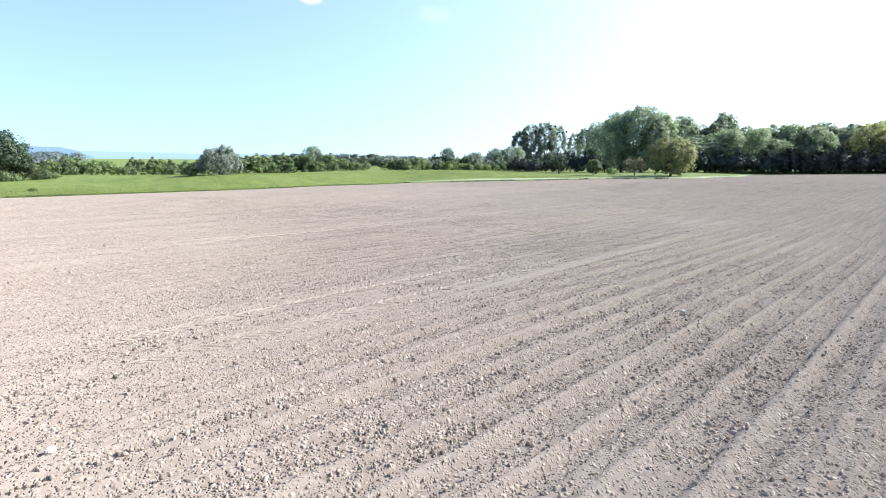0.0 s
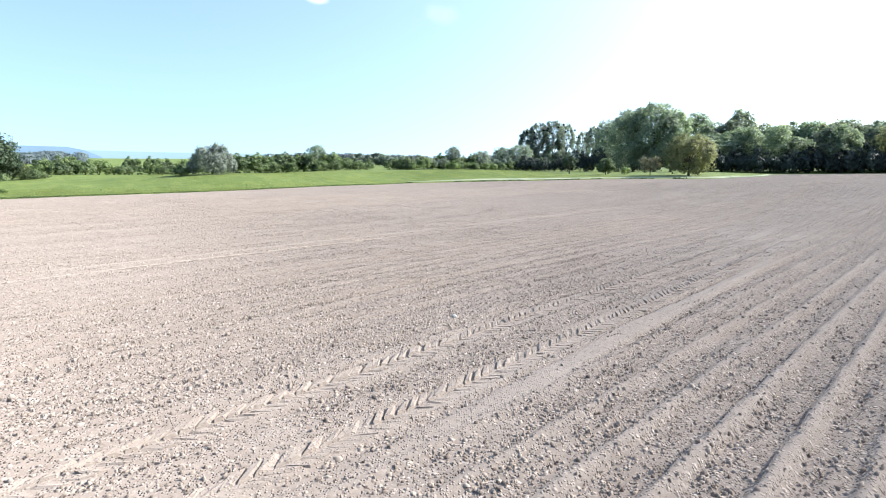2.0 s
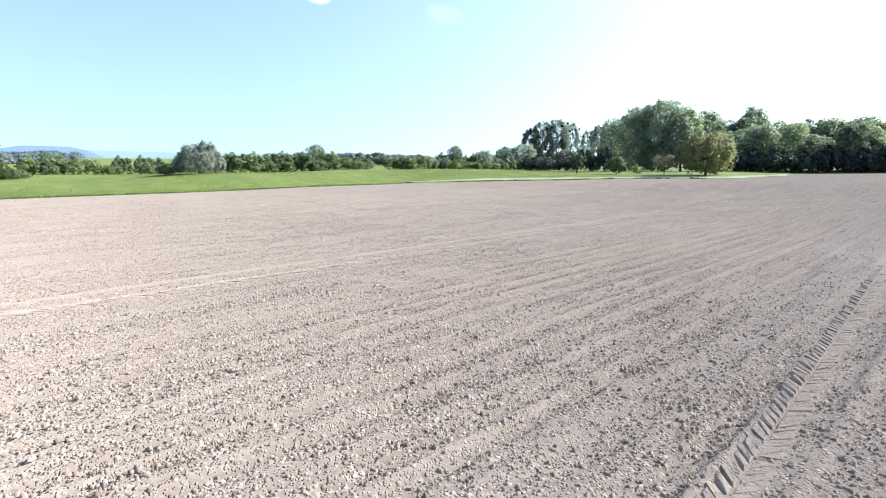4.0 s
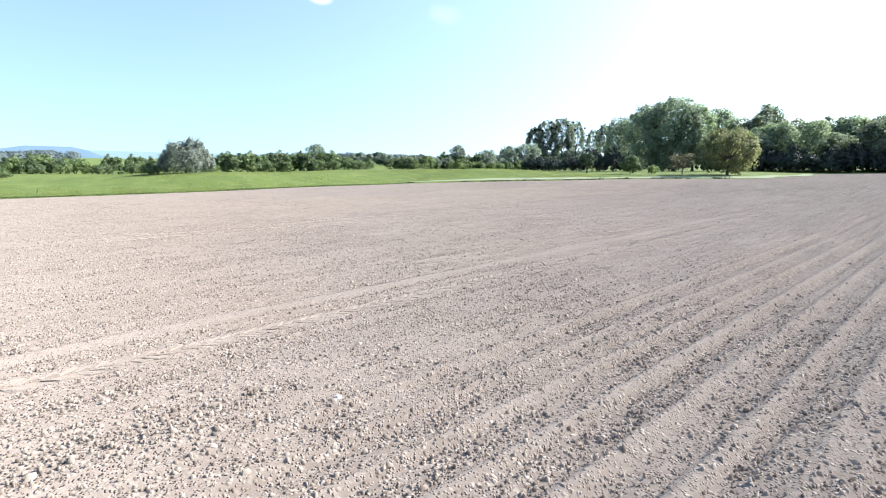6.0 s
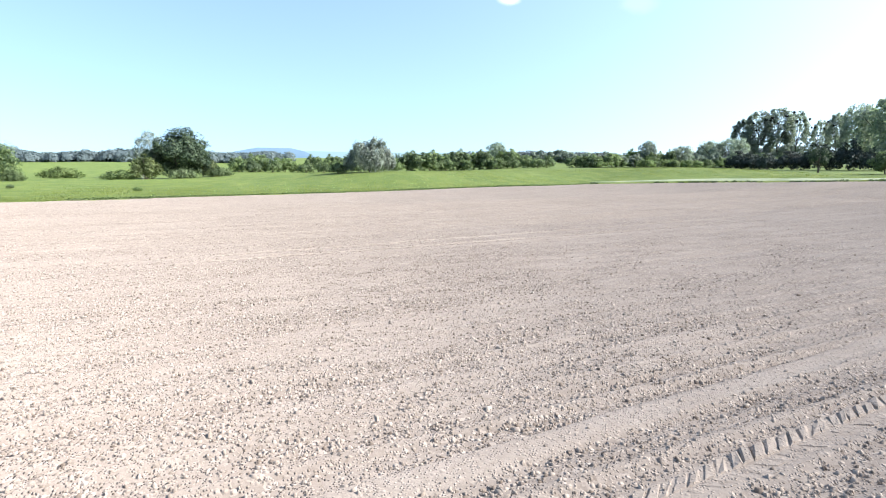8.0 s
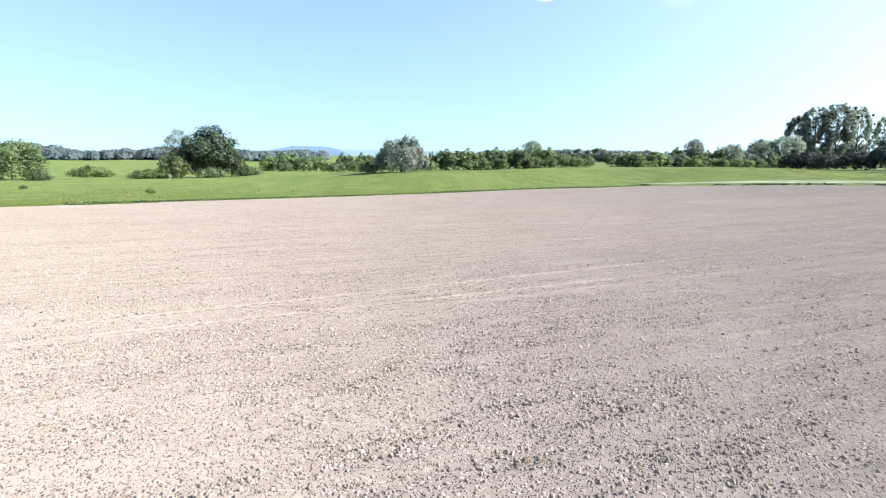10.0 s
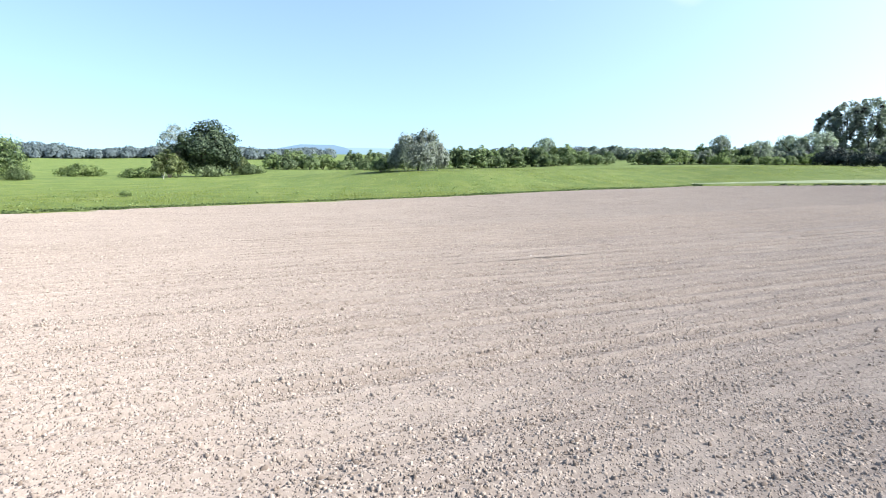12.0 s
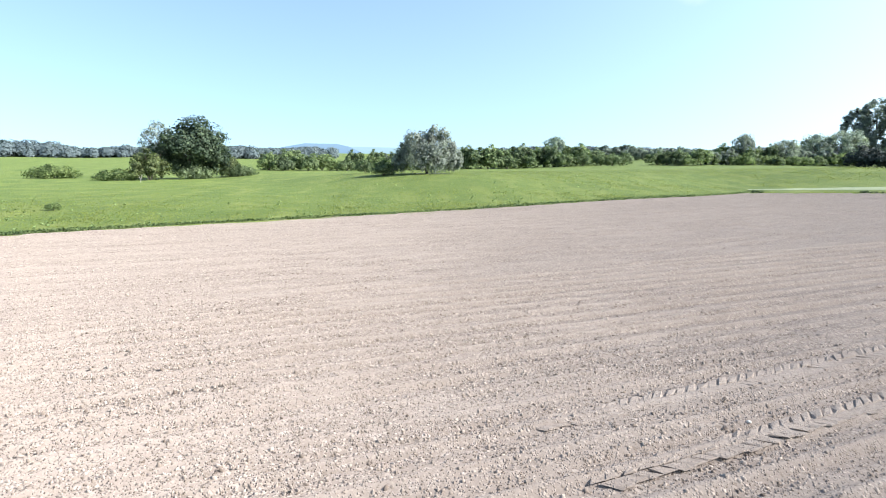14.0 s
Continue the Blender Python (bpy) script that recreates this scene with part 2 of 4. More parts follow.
# ---- helpers for meshes ----
def mesh_object(name, verts, faces, material, parent=None, label="", smooth=False, normals=None):
    me = bpy.data.meshes.new(name)
    verts = np.asarray(verts, np.float32)
    if isinstance(faces, np.ndarray):
        k = faces.shape[1]
        me.vertices.add(len(verts))
        me.vertices.foreach_set("co", verts.ravel())
        me.loops.add(faces.size)
        me.loops.foreach_set("vertex_index", faces.ravel().astype(np.int32))
        me.polygons.add(len(faces))
        me.polygons.foreach_set("loop_start", np.arange(len(faces), dtype=np.int32) * k)
        me.update(calc_edges=True)
    else:
        me.from_pydata(verts.tolist(), [], faces)
    me.materials.append(material)
    if smooth:
        me.polygons.foreach_set("use_smooth", [True] * len(me.polygons))
    if normals is not None:
        me.normals_split_custom_set_from_vertices(normals)
    ob = new(name, me)
    if parent:
        ob.parent = parent
    if label:
        tagged(ob, label)
    return ob


def tubes(paths, sides=6):
    """Tapered tubes along lists of (x, y, z, radius)."""
    verts, faces = [], []
    for path in paths:
        base = len(verts)
        pts = [Vector(p[:3]) for p in path]
        for i, p in enumerate(path):
            d = (pts[min(i + 1, len(pts) - 1)] - pts[max(i - 1, 0)]).normalized()
            u = d.orthogonal().normalized()
            v = d.cross(u)
            for k in range(sides):
                ang = 2 * math.pi * k / sides
                verts.append(pts[i] + (u * math.cos(ang) + v * math.sin(ang)) * p[3])
        for i in range(len(path) - 1):
            for k in range(sides):
                a0, a1 = base + i * sides + k, base + i * sides + (k + 1) % sides
                faces.append((a0, a1, a1 + sides, a0 + sides))
        faces.append(tuple(base + (len(path) - 1) * sides + k for k in range(sides)))
    return [tuple(v) for v in verts], faces


def leaf_cards(centres, normals, sizes, rng, long=1.5, simple=False):
    """One small bent leaf spray for each centre, of its own: four corners, or three for far trees."""
    n = len(centres)
    nrm = normals + rng.normal(0, 0.5, (n, 3))
    nrm /= np.linalg.norm(nrm, axis=1, keepdims=True) + 1e-9
    ref = rng.normal(0, 1, (n, 3))
    u = np.cross(nrm, ref)
    u /= np.linalg.norm(u, axis=1, keepdims=True) + 1e-9
    v = np.cross(nrm, u)
    s = sizes[:, None]
    if simple:
        tri = np.stack([centres - u * s * 0.6 * long, centres + u * s * 0.3 * long - v * s * 0.6, centres + u * s * 0.3 * long + v * s * 0.6], 1)
        return tri.reshape(-1, 3), np.arange(3 * n).reshape(n, 3)
    quad = np.stack([centres - u * s * 0.5 * long, centres - v * s * 0.5 + nrm * s * 0.12,
                     centres + u * s * 0.5 * long, centres + v * s * 0.5 + nrm * s * 0.12], 1)
    return quad.reshape(-1, 3), np.arange(4 * n).reshape(n, 4)


def soft(directions, corners, rng, spread=0.35):
    """Normals for the corners of leaf sprays that follow the crown's roundness."""
    d = directions / (np.linalg.norm(directions, axis=1, keepdims=True) + 1e-9) + rng.normal(0, spread, directions.shape)
    d /= np.linalg.norm(d, axis=1, keepdims=True) + 1e-9
    return np.repeat(d, corners, 0).tolist()


def clump_points(blobs, count, rng, fill=0.35):
    """Points and outward directions on and in ellipsoid clumps (x, y, z, rx, ry, rz)."""
    b = np.asarray(blobs, float)
    area = b[:, 3] * b[:, 4] + b[:, 3] * b[:, 5]
    pick = rng.choice(len(b), count, p=area / area.sum())
    d = rng.normal(0, 1, (count, 3))
    d /= np.linalg.norm(d, axis=1, keepdims=True)
    d[:, 2] = np.where((d[:, 2] < -0.3) & (rng.random(count) < 0.5), -d[:, 2], d[:, 2])
    r = np.where(rng.random(count) < fill, rng.uniform(0.2, 0.85, count), rng.normal(0.95, 0.1, count))
    return b[pick, :3] + d * b[pick, 3:] * r[:, None], d


def crown_lobes(rng, height, low, radius, n, upright=1.15, lobe=0.34, cone=0.0):
    """Lobes over the outside of an egg-shaped crown: each a bough's mass of leaves, of uneven size."""
    mid, half = (height + low) / 2, (height - low) / 2
    lobes = []
    for i in range(n):
        z = 1 - 1.9 * (i + 0.5) / n
        ang = i * 2.39996 + rng.uniform(-0.5, 0.5)
        k = math.sqrt(max(0.0, 1 - z * z)) * (1 - cone * max(z, 0)) * rng.uniform(0.75, 1.0)
        r = radius * lobe * rng.uniform(0.6, 1.3)
        rz = min(r * upright * rng.uniform(0.8, 1.3), half * 0.6)
        reach = max(radius - r * 0.9, radius * 0.2)
        lobes.append((math.cos(ang) * k * reach, math.sin(ang) * k * reach, min(max(mid + z * (half - rz * 0.75), low + rz * 0.8), height - rz), r, r, rz))
    return lobes


def leafy(rng, lobes, leaves, size, tufts=9, core=0.32, long=1.5, tuft=0.58, simple=False, centre=None, droop=0.0):
    """A crown: tufts of leaf sprays crowd the outside of every lobe, with dark gaps between the tufts, and sparser leaves fill the inside."""
    b = np.asarray(lobes, float)
    centre = np.array(centre if centre is not None else b[:, :3].mean(0))
    area = b[:, 3] * b[:, 5]
    total = int(tufts * len(b))
    pick = rng.choice(len(b), total, p=area / area.sum())
    d = rng.normal(0, 1, (total, 3))
    d /= np.linalg.norm(d, axis=1, keepdims=True)
    out = b[pick, :3] - centre
    out /= np.linalg.norm(out, axis=1, keepdims=True) + 0.5
    d = d + 0.55 * out + np.array((0, 0, 0.25))
    d /= np.linalg.norm(d, axis=1, keepdims=True)
    spot = b[pick, :3] + d * b[pick, 3:] * rng.uniform(0.72, 1.02, (total, 1))
    girth = b[pick, 3] * tuft * rng.uniform(0.55, 1.25, total)
    outer = int(leaves * (1 - core))
    which = rng.integers(0, total, outer)
    e = rng.normal(0, 1, (outer, 3)) + 0.45 * d[which]
    e /= np.linalg.norm(e, axis=1, keepdims=True)
    ball = girth[which, None] * np.array((1, 1, 0.85)) * rng.uniform(0.45, 1.12, (outer, 1))
    p = spot[which] + e * ball - np.array((0, 0, droop)) * girth[which, None] * rng.random((outer, 1)) ** 2
    toward = 0.55 * e + 0.6 * d[which]
    inner = leaves - outer
    which = rng.choice(len(b), inner, p=area / area.sum())
    e = rng.normal(0, 1, (inner, 3))
    e /= np.linalg.norm(e, axis=1, keepdims=True)
    p = np.concatenate([p, b[which, :3] + e * b[which, 3:] * rng.uniform(0.3, 0.85, (inner, 1))])
    toward = np.concatenate([toward, e])
    p[:, 2] = np.maximum(p[:, 2], 0.05)
    away = p - centre
    toward = toward + 0.3 * away / (np.linalg.norm(away, axis=1, keepdims=True) + 1e-9)
    v, f = leaf_cards(p, toward, rng.uniform(0.6, 1.35, leaves) * size, rng, long, simple)
    return v, f, soft(toward, f.shape[1], rng, 0.42)


def limbs(rng, height, low, radius, girth, count=7):
    """A trunk with limbs that reach into the crown."""
    top = height * 0.86
    trunk = [(rng.normal(0, 0.15) * k * 2, rng.normal(0, 0.15) * k * 2, top * k - 0.35, girth * (1.25 if k == 0 else 1 - 0.85 * k))
             for k in (0, 0.08, 0.25, 0.45, 0.7, 1.0)]
    paths = [trunk]
    for i in range(count):
        k = rng.uniform(0.25, 0.75)
        x, y, z = np.array(trunk[2][:3]) * (1 - k) + np.array(trunk[4][:3]) * k
        z = max(z, low * 0.9)
        ang, reach = i * 2.4 + rng.uniform(-0.4, 0.4), radius * rng.uniform(0.55, 0.85)
        up = rng.uniform(0.35, 0.8) * (height - z)
        g = girth * rng.uniform(0.3, 0.45)
        paths.append([(x, y, z - 0.3, g), (x + math.cos(ang) * reach * 0.4, y + math.sin(ang) * reach * 0.4, z + up * 0.35, g * 0.7),
                      (x + math.cos(ang) * reach * 0.8, y + math.sin(ang) * reach * 0.8, z + up * 0.75, g * 0.4),
                      (x + math.cos(ang) * reach, y + math.sin(ang) * reach, z + up, g * 0.12)])
    return paths


def tree(name, seed, height, low, radius, leaves, leaf, size, label, category="tree", girth=0.3, n=22, lobe=0.34, upright=1.15,
         tufts=9, core=0.32, cone=0.0, long=1.5, limb_count=7, simple=False, tuft=0.58, droop=0.0, lobes=None):
    """A tree at the origin: trunk with limbs, and a crown of lobes, tufts and small leaf sprays."""
    rng = np.random.default_rng(seed)
    root = tagged(new(name), label, category)
    v, f = tubes(limbs(rng, height, low, radius, girth, limb_count))
    mesh_object("trunk", v, f, BARK, root)
    made = lobes or crown_lobes(rng, height, low, radius, n, upright, lobe, cone)
    v, f, normals = leafy(rng, made, leaves, size, tufts, core, long, tuft, simple, (0, 0, low + 0.4 * (height - low)), droop)
    mesh_object("crown", v, f, leaf, root, normals=normals)
    return root


def bush(name, seed, height, width, leaves, leaf, size, label, category="bush", lumps=12, long=1.5, simple=True, low=0.45, tufts=9):
    """A shrub that is leafy to the ground: upright shoots of uneven height on several stems."""
    rng = np.random.default_rng(seed)
    root = tagged(new(name), label, category)
    stems, lobes = [], []
    for i in range(6):
        ang = i * 1.05 + rng.uniform(-0.3, 0.3)
        r = width * 0.32
        stems.append([(0.08 * math.cos(ang), 0.08 * math.sin(ang), -0.25, 0.06), (r * 0.4 * math.cos(ang), r * 0.4 * math.sin(ang), height * 0.4, 0.045),
                      (r * math.cos(ang), r * math.sin(ang), height * 0.8, 0.015)])
    v, f = tubes(stems, 5)
    mesh_object("stem", v, f, BARK, root)
    for i in range(lumps):
        ang, k = i * 2.4 + rng.uniform(-0.5, 0.5), math.sqrt((i + 0.4) / lumps)
        r = width * rng.uniform(0.09, 0.17)
        top = height * (low + (1 - low) * (1 - k * k * 0.75) * rng.uniform(0.55, 1.0))
        reach = width / 2 - r
        lobes.append((math.cos(ang) * k * reach, math.sin(ang) * k * reach, top * 0.52, r, r, top * 0.5))
    v, f, normals = leafy(rng, lobes, leaves, size, tufts, 0.25, long, 0.6, simple, (0, 0, 0.25 * height))
    mesh_object("crown", v, f, leaf, root, normals=normals)
    return root


# ---- the lie of the land ----
EDGE_W = [(-162.0, -112.0), (-58.0, 72.0), (-50.0, 87.0), (-40.0, 103.0), (-24.0, 128.0), (-11.0, 148.0)]     # west edge, towards the corner
EDGE_N = [(15.0, 146.0), (40.0, 140.0), (62.0, 130.0), (84.0, 150.0), (105.0, 182.0), (150.0, 160.0), (205.0, 118.0), (260.0, 80.0)]
FIELD = EDGE_W + EDGE_N + [(260.0, -112.0)]
WAY = [(0.0, 0.0), (0.0, 30.0), (-18.0, 60.0)]
AHEAD = WAY + [(-26.0, 73.0)]


def to_line(x, y, line):
    """The distance of points from a line of straight pieces."""
    best = np.full(np.shape(x), 1e9)
    for (x0, y0), (x1, y1) in zip(line, line[1:]):
        dx, dy = x1 - x0, y1 - y0
        k = np.clip(((x - x0) * dx + (y - y0) * dy) / (dx * dx + dy * dy), 0, 1)
        best = np.minimum(best, np.hypot(x - x0 - k * dx, y - y0 - k * dy))
    return best


def inside(x, y):
    """Whether points lie in the field."""
    hit = np.zeros(np.shape(x), bool)
    for (x0, y0), (x1, y1) in zip(FIELD, FIELD[1:] + FIELD[:1]):
        hit ^= ((y0 > y) != (y1 > y)) & (x < (x1 - x0) * (y - y0) / (y1 - y0 + 1e-12) + x0)
    return hit


def smooth(v, a, b):
    k = np.clip((v - a) / (b - a), 0, 1)
    return k * k * (3 - 2 * k)


def out_of_field(x, y):
    return np.where(inside(x, y), -1, 1) * to_line(x, y, FIELD + FIELD[:1])


def land(x, y):
    """The height of the land: the field lies level and lifts towards its far side, a low bank bounds it, the country beyond rises gently."""
    x, y = np.asarray(x, float), np.asarray(y, float)
    d, s = to_line(x, y, WAY), np.maximum(out_of_field(x, y), 0)
    z = 0.011 * 8 * np.logaddexp(0, (d - 25) / 8)
    bank = 0.3 + 2.2 * smooth(0.5 * x + 0.866 * y, 68, 92) * (1 - 0.8 * smooth(x, 5, 42))
    z = z + bank * smooth(s, 0, 26) * (1 - 0.5 * smooth(s, 40, 90)) + 0.018 * 15 * np.logaddexp(0, (s - 135) / 15)
    z = z + 0.9 * smooth(x + 0.6 * (y - 100), 10, 70)
    z = z + 0.12 * np.sin(x * 0.11 + 1.3) * np.sin(y * 0.09) * smooth(d, 30, 60)
    return np.minimum(z, 60 + 0.0 * z)


def land_at(x, y):
    return float(land(np.array([x]), np.array([y]))[0])


# one sheet of meadow out to the horizon, sunk a little under the field
rings = [0.0] + [1.5 * 1.085 ** k for k in range(98)]
rings = [r for r in rings if r < 4700] + [4700.0]
spokes = 240
cx, cy = -40.0, 100.0
rr, aa = np.meshgrid(rings, np.arange(spokes) * 2 * math.pi / spokes, indexing="ij")
gx, gy = cx + rr * np.sin(aa), cy + rr * np.cos(aa)
gz = land(gx, gy) - 0.30 * smooth(-out_of_field(gx, gy), 0.0, 1.5)
gv = np.stack([gx, gy, gz], -1).reshape(-1, 3)
idx = np.arange(len(rings) * spokes).reshape(len(rings), spokes)
quads = np.stack([idx[:-1], np.roll(idx[:-1], -1, 1), np.roll(idx[1:], -1, 1), idx[1:]], -1).reshape(-1, 4)
tagged(mesh_object("ground", gv, quads, MEADOW, smooth=True), "green meadow of long grass reaching the horizon", "ground", kind="structure")

# the tilled field: long strips along the drill rows
ES, EN = np.array([math.sin(ROW), math.cos(ROW)]), np.array([math.cos(ROW), -math.sin(ROW)])
hash_n = np.random.default_rng(5).random(4096)


def wobble(v, step):
    """Smooth one-dimensional noise, 0 to 1."""
    k = np.floor(v / step).astype(int)
    f = v / step - k
    f = f * f * (3 - 2 * f)
    return hash_n[k % 4096] * (1 - f) + hash_n[(k + 1) % 4096] * f


def noise2(a, b, seed=0):
    """Smooth noise over a plane, 0 to 1."""
    i, j = np.floor(a).astype(int), np.floor(b).astype(int)
    f, g = a - i, b - j
    f, g = f * f * (3 - 2 * f), g * g * (3 - 2 * g)

    def at(p, q):
        return hash_n[(p * 73 + q * 1931 + seed * 517 + (p * q) % 89) % 4096]

    return (at(i, j) * (1 - f) + at(i + 1, j) * f) * (1 - g) + (at(i, j + 1) * (1 - f) + at(i + 1, j + 1) * f) * g


def lane(n, s):
    """The place across the drill rows, which run a little aslant to the wheel tracks."""
    return 0.956 * n - 0.04 * s + 0.16


def row_number(n, s):
    return np.round(lane(n, s) / DRILL).astype(int)


def furrow(n, s):
    """How far a place lies in a cloddy furrow (1) or on a narrow smooth ridge (0); every row has a width of its own."""
    turn = 2 * math.pi * lane(n, s) / DRILL
    k = 0.5 - 0.5 * np.cos(turn - 0.42 * (1 - np.cos(turn)))
    wide = 0.01 + 0.08 * hash_n[(row_number(n, s) * 7 + 11) % 4096]
    return smooth(k, wide - 0.02, wide + 0.17)


def drilled(n, s):
    """How plainly the rows stand out: strong in the east and in one belt, faint in the west and along the headland."""
    k = 0.4 + 0.6 * smooth(n, -10.6, -8.2) + 0.6 * smooth(n, -22.0, -20.0) * (1 - smooth(n, -17.0, -13.0))
    return k * (0.50 + 0.50 * smooth(n, -24.5, -21.5) + 0.9 * smooth(n, -32.0, -29.0) * (1 - smooth(n, -25.2, -23.4)) + 1.6 * smooth(-n, 46.0, 50.0)) * (0.55 + 0.75 * hash_n[(row_number(n, s) * 13 + 5) % 4096])


def rut_share(n, s, ru):
    """How much of a wheel track is left at a place along it."""
    middle = ru[0] + ru[4] * (s - 30)
    return smooth(s, ru[1] - 1, ru[1] + 7) * (1 - smooth(s, ru[2] - 4, ru[2] + 10)) * (1 - smooth(np.abs(n - middle), 0.14, 0.32))


def row_profile(n, s):
    """The ridges that the harrow left, and the wheel ruts."""
    amp = drilled(n, s) * (0.45 + 1.0 * wobble(s + 37.7 * row_number(n, s), 4.0))
    z = -0.116 * np.minimum(amp, 1.15) * furrow(n, s) + 0.03 * (wobble(n + 500, 0.9) - 0.5)
    for ru in RUTS:
        flat = rut_share(n, s, ru)
        z = z * (1 - flat) - ru[3] * flat
    return z


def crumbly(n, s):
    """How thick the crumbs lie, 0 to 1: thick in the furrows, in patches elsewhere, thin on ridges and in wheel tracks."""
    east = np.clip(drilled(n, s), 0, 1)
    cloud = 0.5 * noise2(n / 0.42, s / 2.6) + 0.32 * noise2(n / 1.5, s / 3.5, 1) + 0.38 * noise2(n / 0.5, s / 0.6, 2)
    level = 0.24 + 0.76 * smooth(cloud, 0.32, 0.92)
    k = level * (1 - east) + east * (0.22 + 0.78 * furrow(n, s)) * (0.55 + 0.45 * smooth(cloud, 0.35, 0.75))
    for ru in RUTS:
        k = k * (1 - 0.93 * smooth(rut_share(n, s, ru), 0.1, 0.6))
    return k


def row_ends(n):
    """Where the row at n enters and leaves the field."""
    hits = []
    for (x0, y0), (x1, y1) in zip(FIELD, FIELD[1:] + FIELD[:1]):
        n0, n1 = EN @ (x0, y0), EN @ (x1, y1)
        if (n0 - n) * (n1 - n) <= 0 and n0 != n1:
            k = (n - n0) / (n1 - n0)
            hits.append((x0 + k * (x1 - x0)) * ES[0] + (y0 + k * (y1 - y0)) * ES[1])
    return min(hits), max(hits)


n_low = EN @ EDGE_W[-1]
ns = np.concatenate([np.arange(n_low + 0.02, -72, 0.3), np.arange(-72, 24, 0.0730), np.arange(24, 40, 0.4), np.arange(40, 245, 4.0)])
ends = np.array([row_ends(n) for n in ns])
# close steps along the rows near the walk, long ones far off
middle = np.interp(-ns, [0.0, 20.1, 53.5, 68.2], [0.0, 22.3, 32.5, 36.8])
near0, near1 = np.clip(middle - 3, ends[:, 0] + 1, ends[:, 1] - 2), np.clip(middle + 25, ends[:, 0] + 2, ends[:, 1] - 1)


def steps_between(a, b, count, last):
    return a[:, None] + (b - a)[:, None] * np.linspace(0, 1, count, endpoint=last)[None]


S = np.concatenate([steps_between(ends[:, 0], near0, 24, False), steps_between(near0, near1, 90, False), steps_between(near1, ends[:, 1], 40, True)], 1)
N = np.repeat(ns[:, None], S.shape[1], 1)
fx, fy = S * ES[0] + N * EN[0], S * ES[1] + N * EN[1]
rough = np.random.default_rng(9).normal(0, 0.010, fx.shape) * crumbly(N, S)
fz = land(fx, fy) + row_profile(N, S) * (1 - 0.9 * smooth(np.abs(N + 30), 60, 90)) + 0.022 * (wobble(S * 1.3 + 7 * wobble(N, 0.5), 0.9) - 0.5) + rough
idx = np.arange(fx.size).reshape(fx.shape)
quads = np.stack([idx[:-1, :-1], idx[:-1, 1:], idx[1:, 1:], idx[1:, :-1]], -1).reshape(-1, 4)
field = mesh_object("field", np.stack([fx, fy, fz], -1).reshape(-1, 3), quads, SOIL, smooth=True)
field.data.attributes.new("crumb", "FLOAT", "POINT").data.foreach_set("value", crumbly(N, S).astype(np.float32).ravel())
tagged(field, "bare tilled field of dry pale brown soil", "field", kind="structure")


def field_z(x, y):
    n = x * EN[0] + y * EN[1]
    return land(x, y) + row_profile(n, x * ES[0] + y * ES[1])


# ---- far distance ----
def ridge(name, az0, az1, dist, heights, material, label, base=-40.0, seed=1):
    """A long far hill with a rounded back, between two directions."""
    rng = np.random.default_rng(seed)
    k = np.linspace(0, 1, 80)
    az = np.radians(az0 + (az1 - az0) * k)
    h = np.interp(k, *zip(*heights)) + rng.normal(0, 0.3, 80)
    verts, faces = [], []
    for j, (back, up) in enumerate(((0.93, 0.0), (0.97, 0.72), (1.0, 1.0), (1.04, 0.6), (1.06, 0.0))):
        verts += [(math.sin(q) * dist * back, math.cos(q) * dist * back, base + (hh - base) * up) for q, hh in zip(az, h)]
    for j in range(4):
        for i in range(79):
            faces.append((j * 80 + i, j * 80 + i + 1, (j + 1) * 80 + i + 1, (j + 1) * 80 + i))
    return tagged(mesh_object(name, verts, faces, material, smooth=True), label, "hill", kind="structure")


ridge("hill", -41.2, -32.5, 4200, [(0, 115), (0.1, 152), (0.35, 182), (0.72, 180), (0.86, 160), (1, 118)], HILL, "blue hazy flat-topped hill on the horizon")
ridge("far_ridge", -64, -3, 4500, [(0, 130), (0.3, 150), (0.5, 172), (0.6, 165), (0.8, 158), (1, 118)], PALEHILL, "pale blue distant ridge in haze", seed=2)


def far_wood(name, line, count, height, spread, seed, label):
    """A distant wood as one mass of crowns."""
    rng = np.random.default_rng(seed)
    blobs = []
    for i in range(count):
        k = (i + rng.random()) / count * (len(line) - 1)
        j = min(int(k), len(line) - 2)
        x = line[j][0] + (line[j + 1][0] - line[j][0]) * (k - j) + rng.normal(0, spread)
        y = line[j][1] + (line[j + 1][1] - line[j][1]) * (k - j) + rng.normal(0, spread)
        z, h = land_at(x, y), height * rng.uniform(0.8, 1.05) * (0.74 + 0.3 * float(wobble(np.array([i * 1.0]), 17.0)[0]) + 0.16 * math.sin(i * 0.037))
        r = h * rng.uniform(0.4, 0.65)
        blobs.append((x, y, z + h * 0.62, r, r, h * 0.4))
        blobs.append((x, y, z + h * 0.3, r * 1.15, r * 1.15, h * 0.33))
    p, d = clump_points(blobs, count * 150, rng, 0.0)
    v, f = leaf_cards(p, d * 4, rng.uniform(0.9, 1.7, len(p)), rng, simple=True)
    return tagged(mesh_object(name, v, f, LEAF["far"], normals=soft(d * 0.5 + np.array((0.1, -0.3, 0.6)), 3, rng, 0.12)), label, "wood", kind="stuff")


far_wood("distant_wood", [(-660, 215), (-540, 270), (-450, 330), (-350, 400), (-330, 470)], 560, 10.2, 8, 11, "distant wood behind the far meadow, tinted blue by haze")
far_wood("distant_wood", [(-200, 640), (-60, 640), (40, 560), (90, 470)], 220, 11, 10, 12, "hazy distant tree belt")

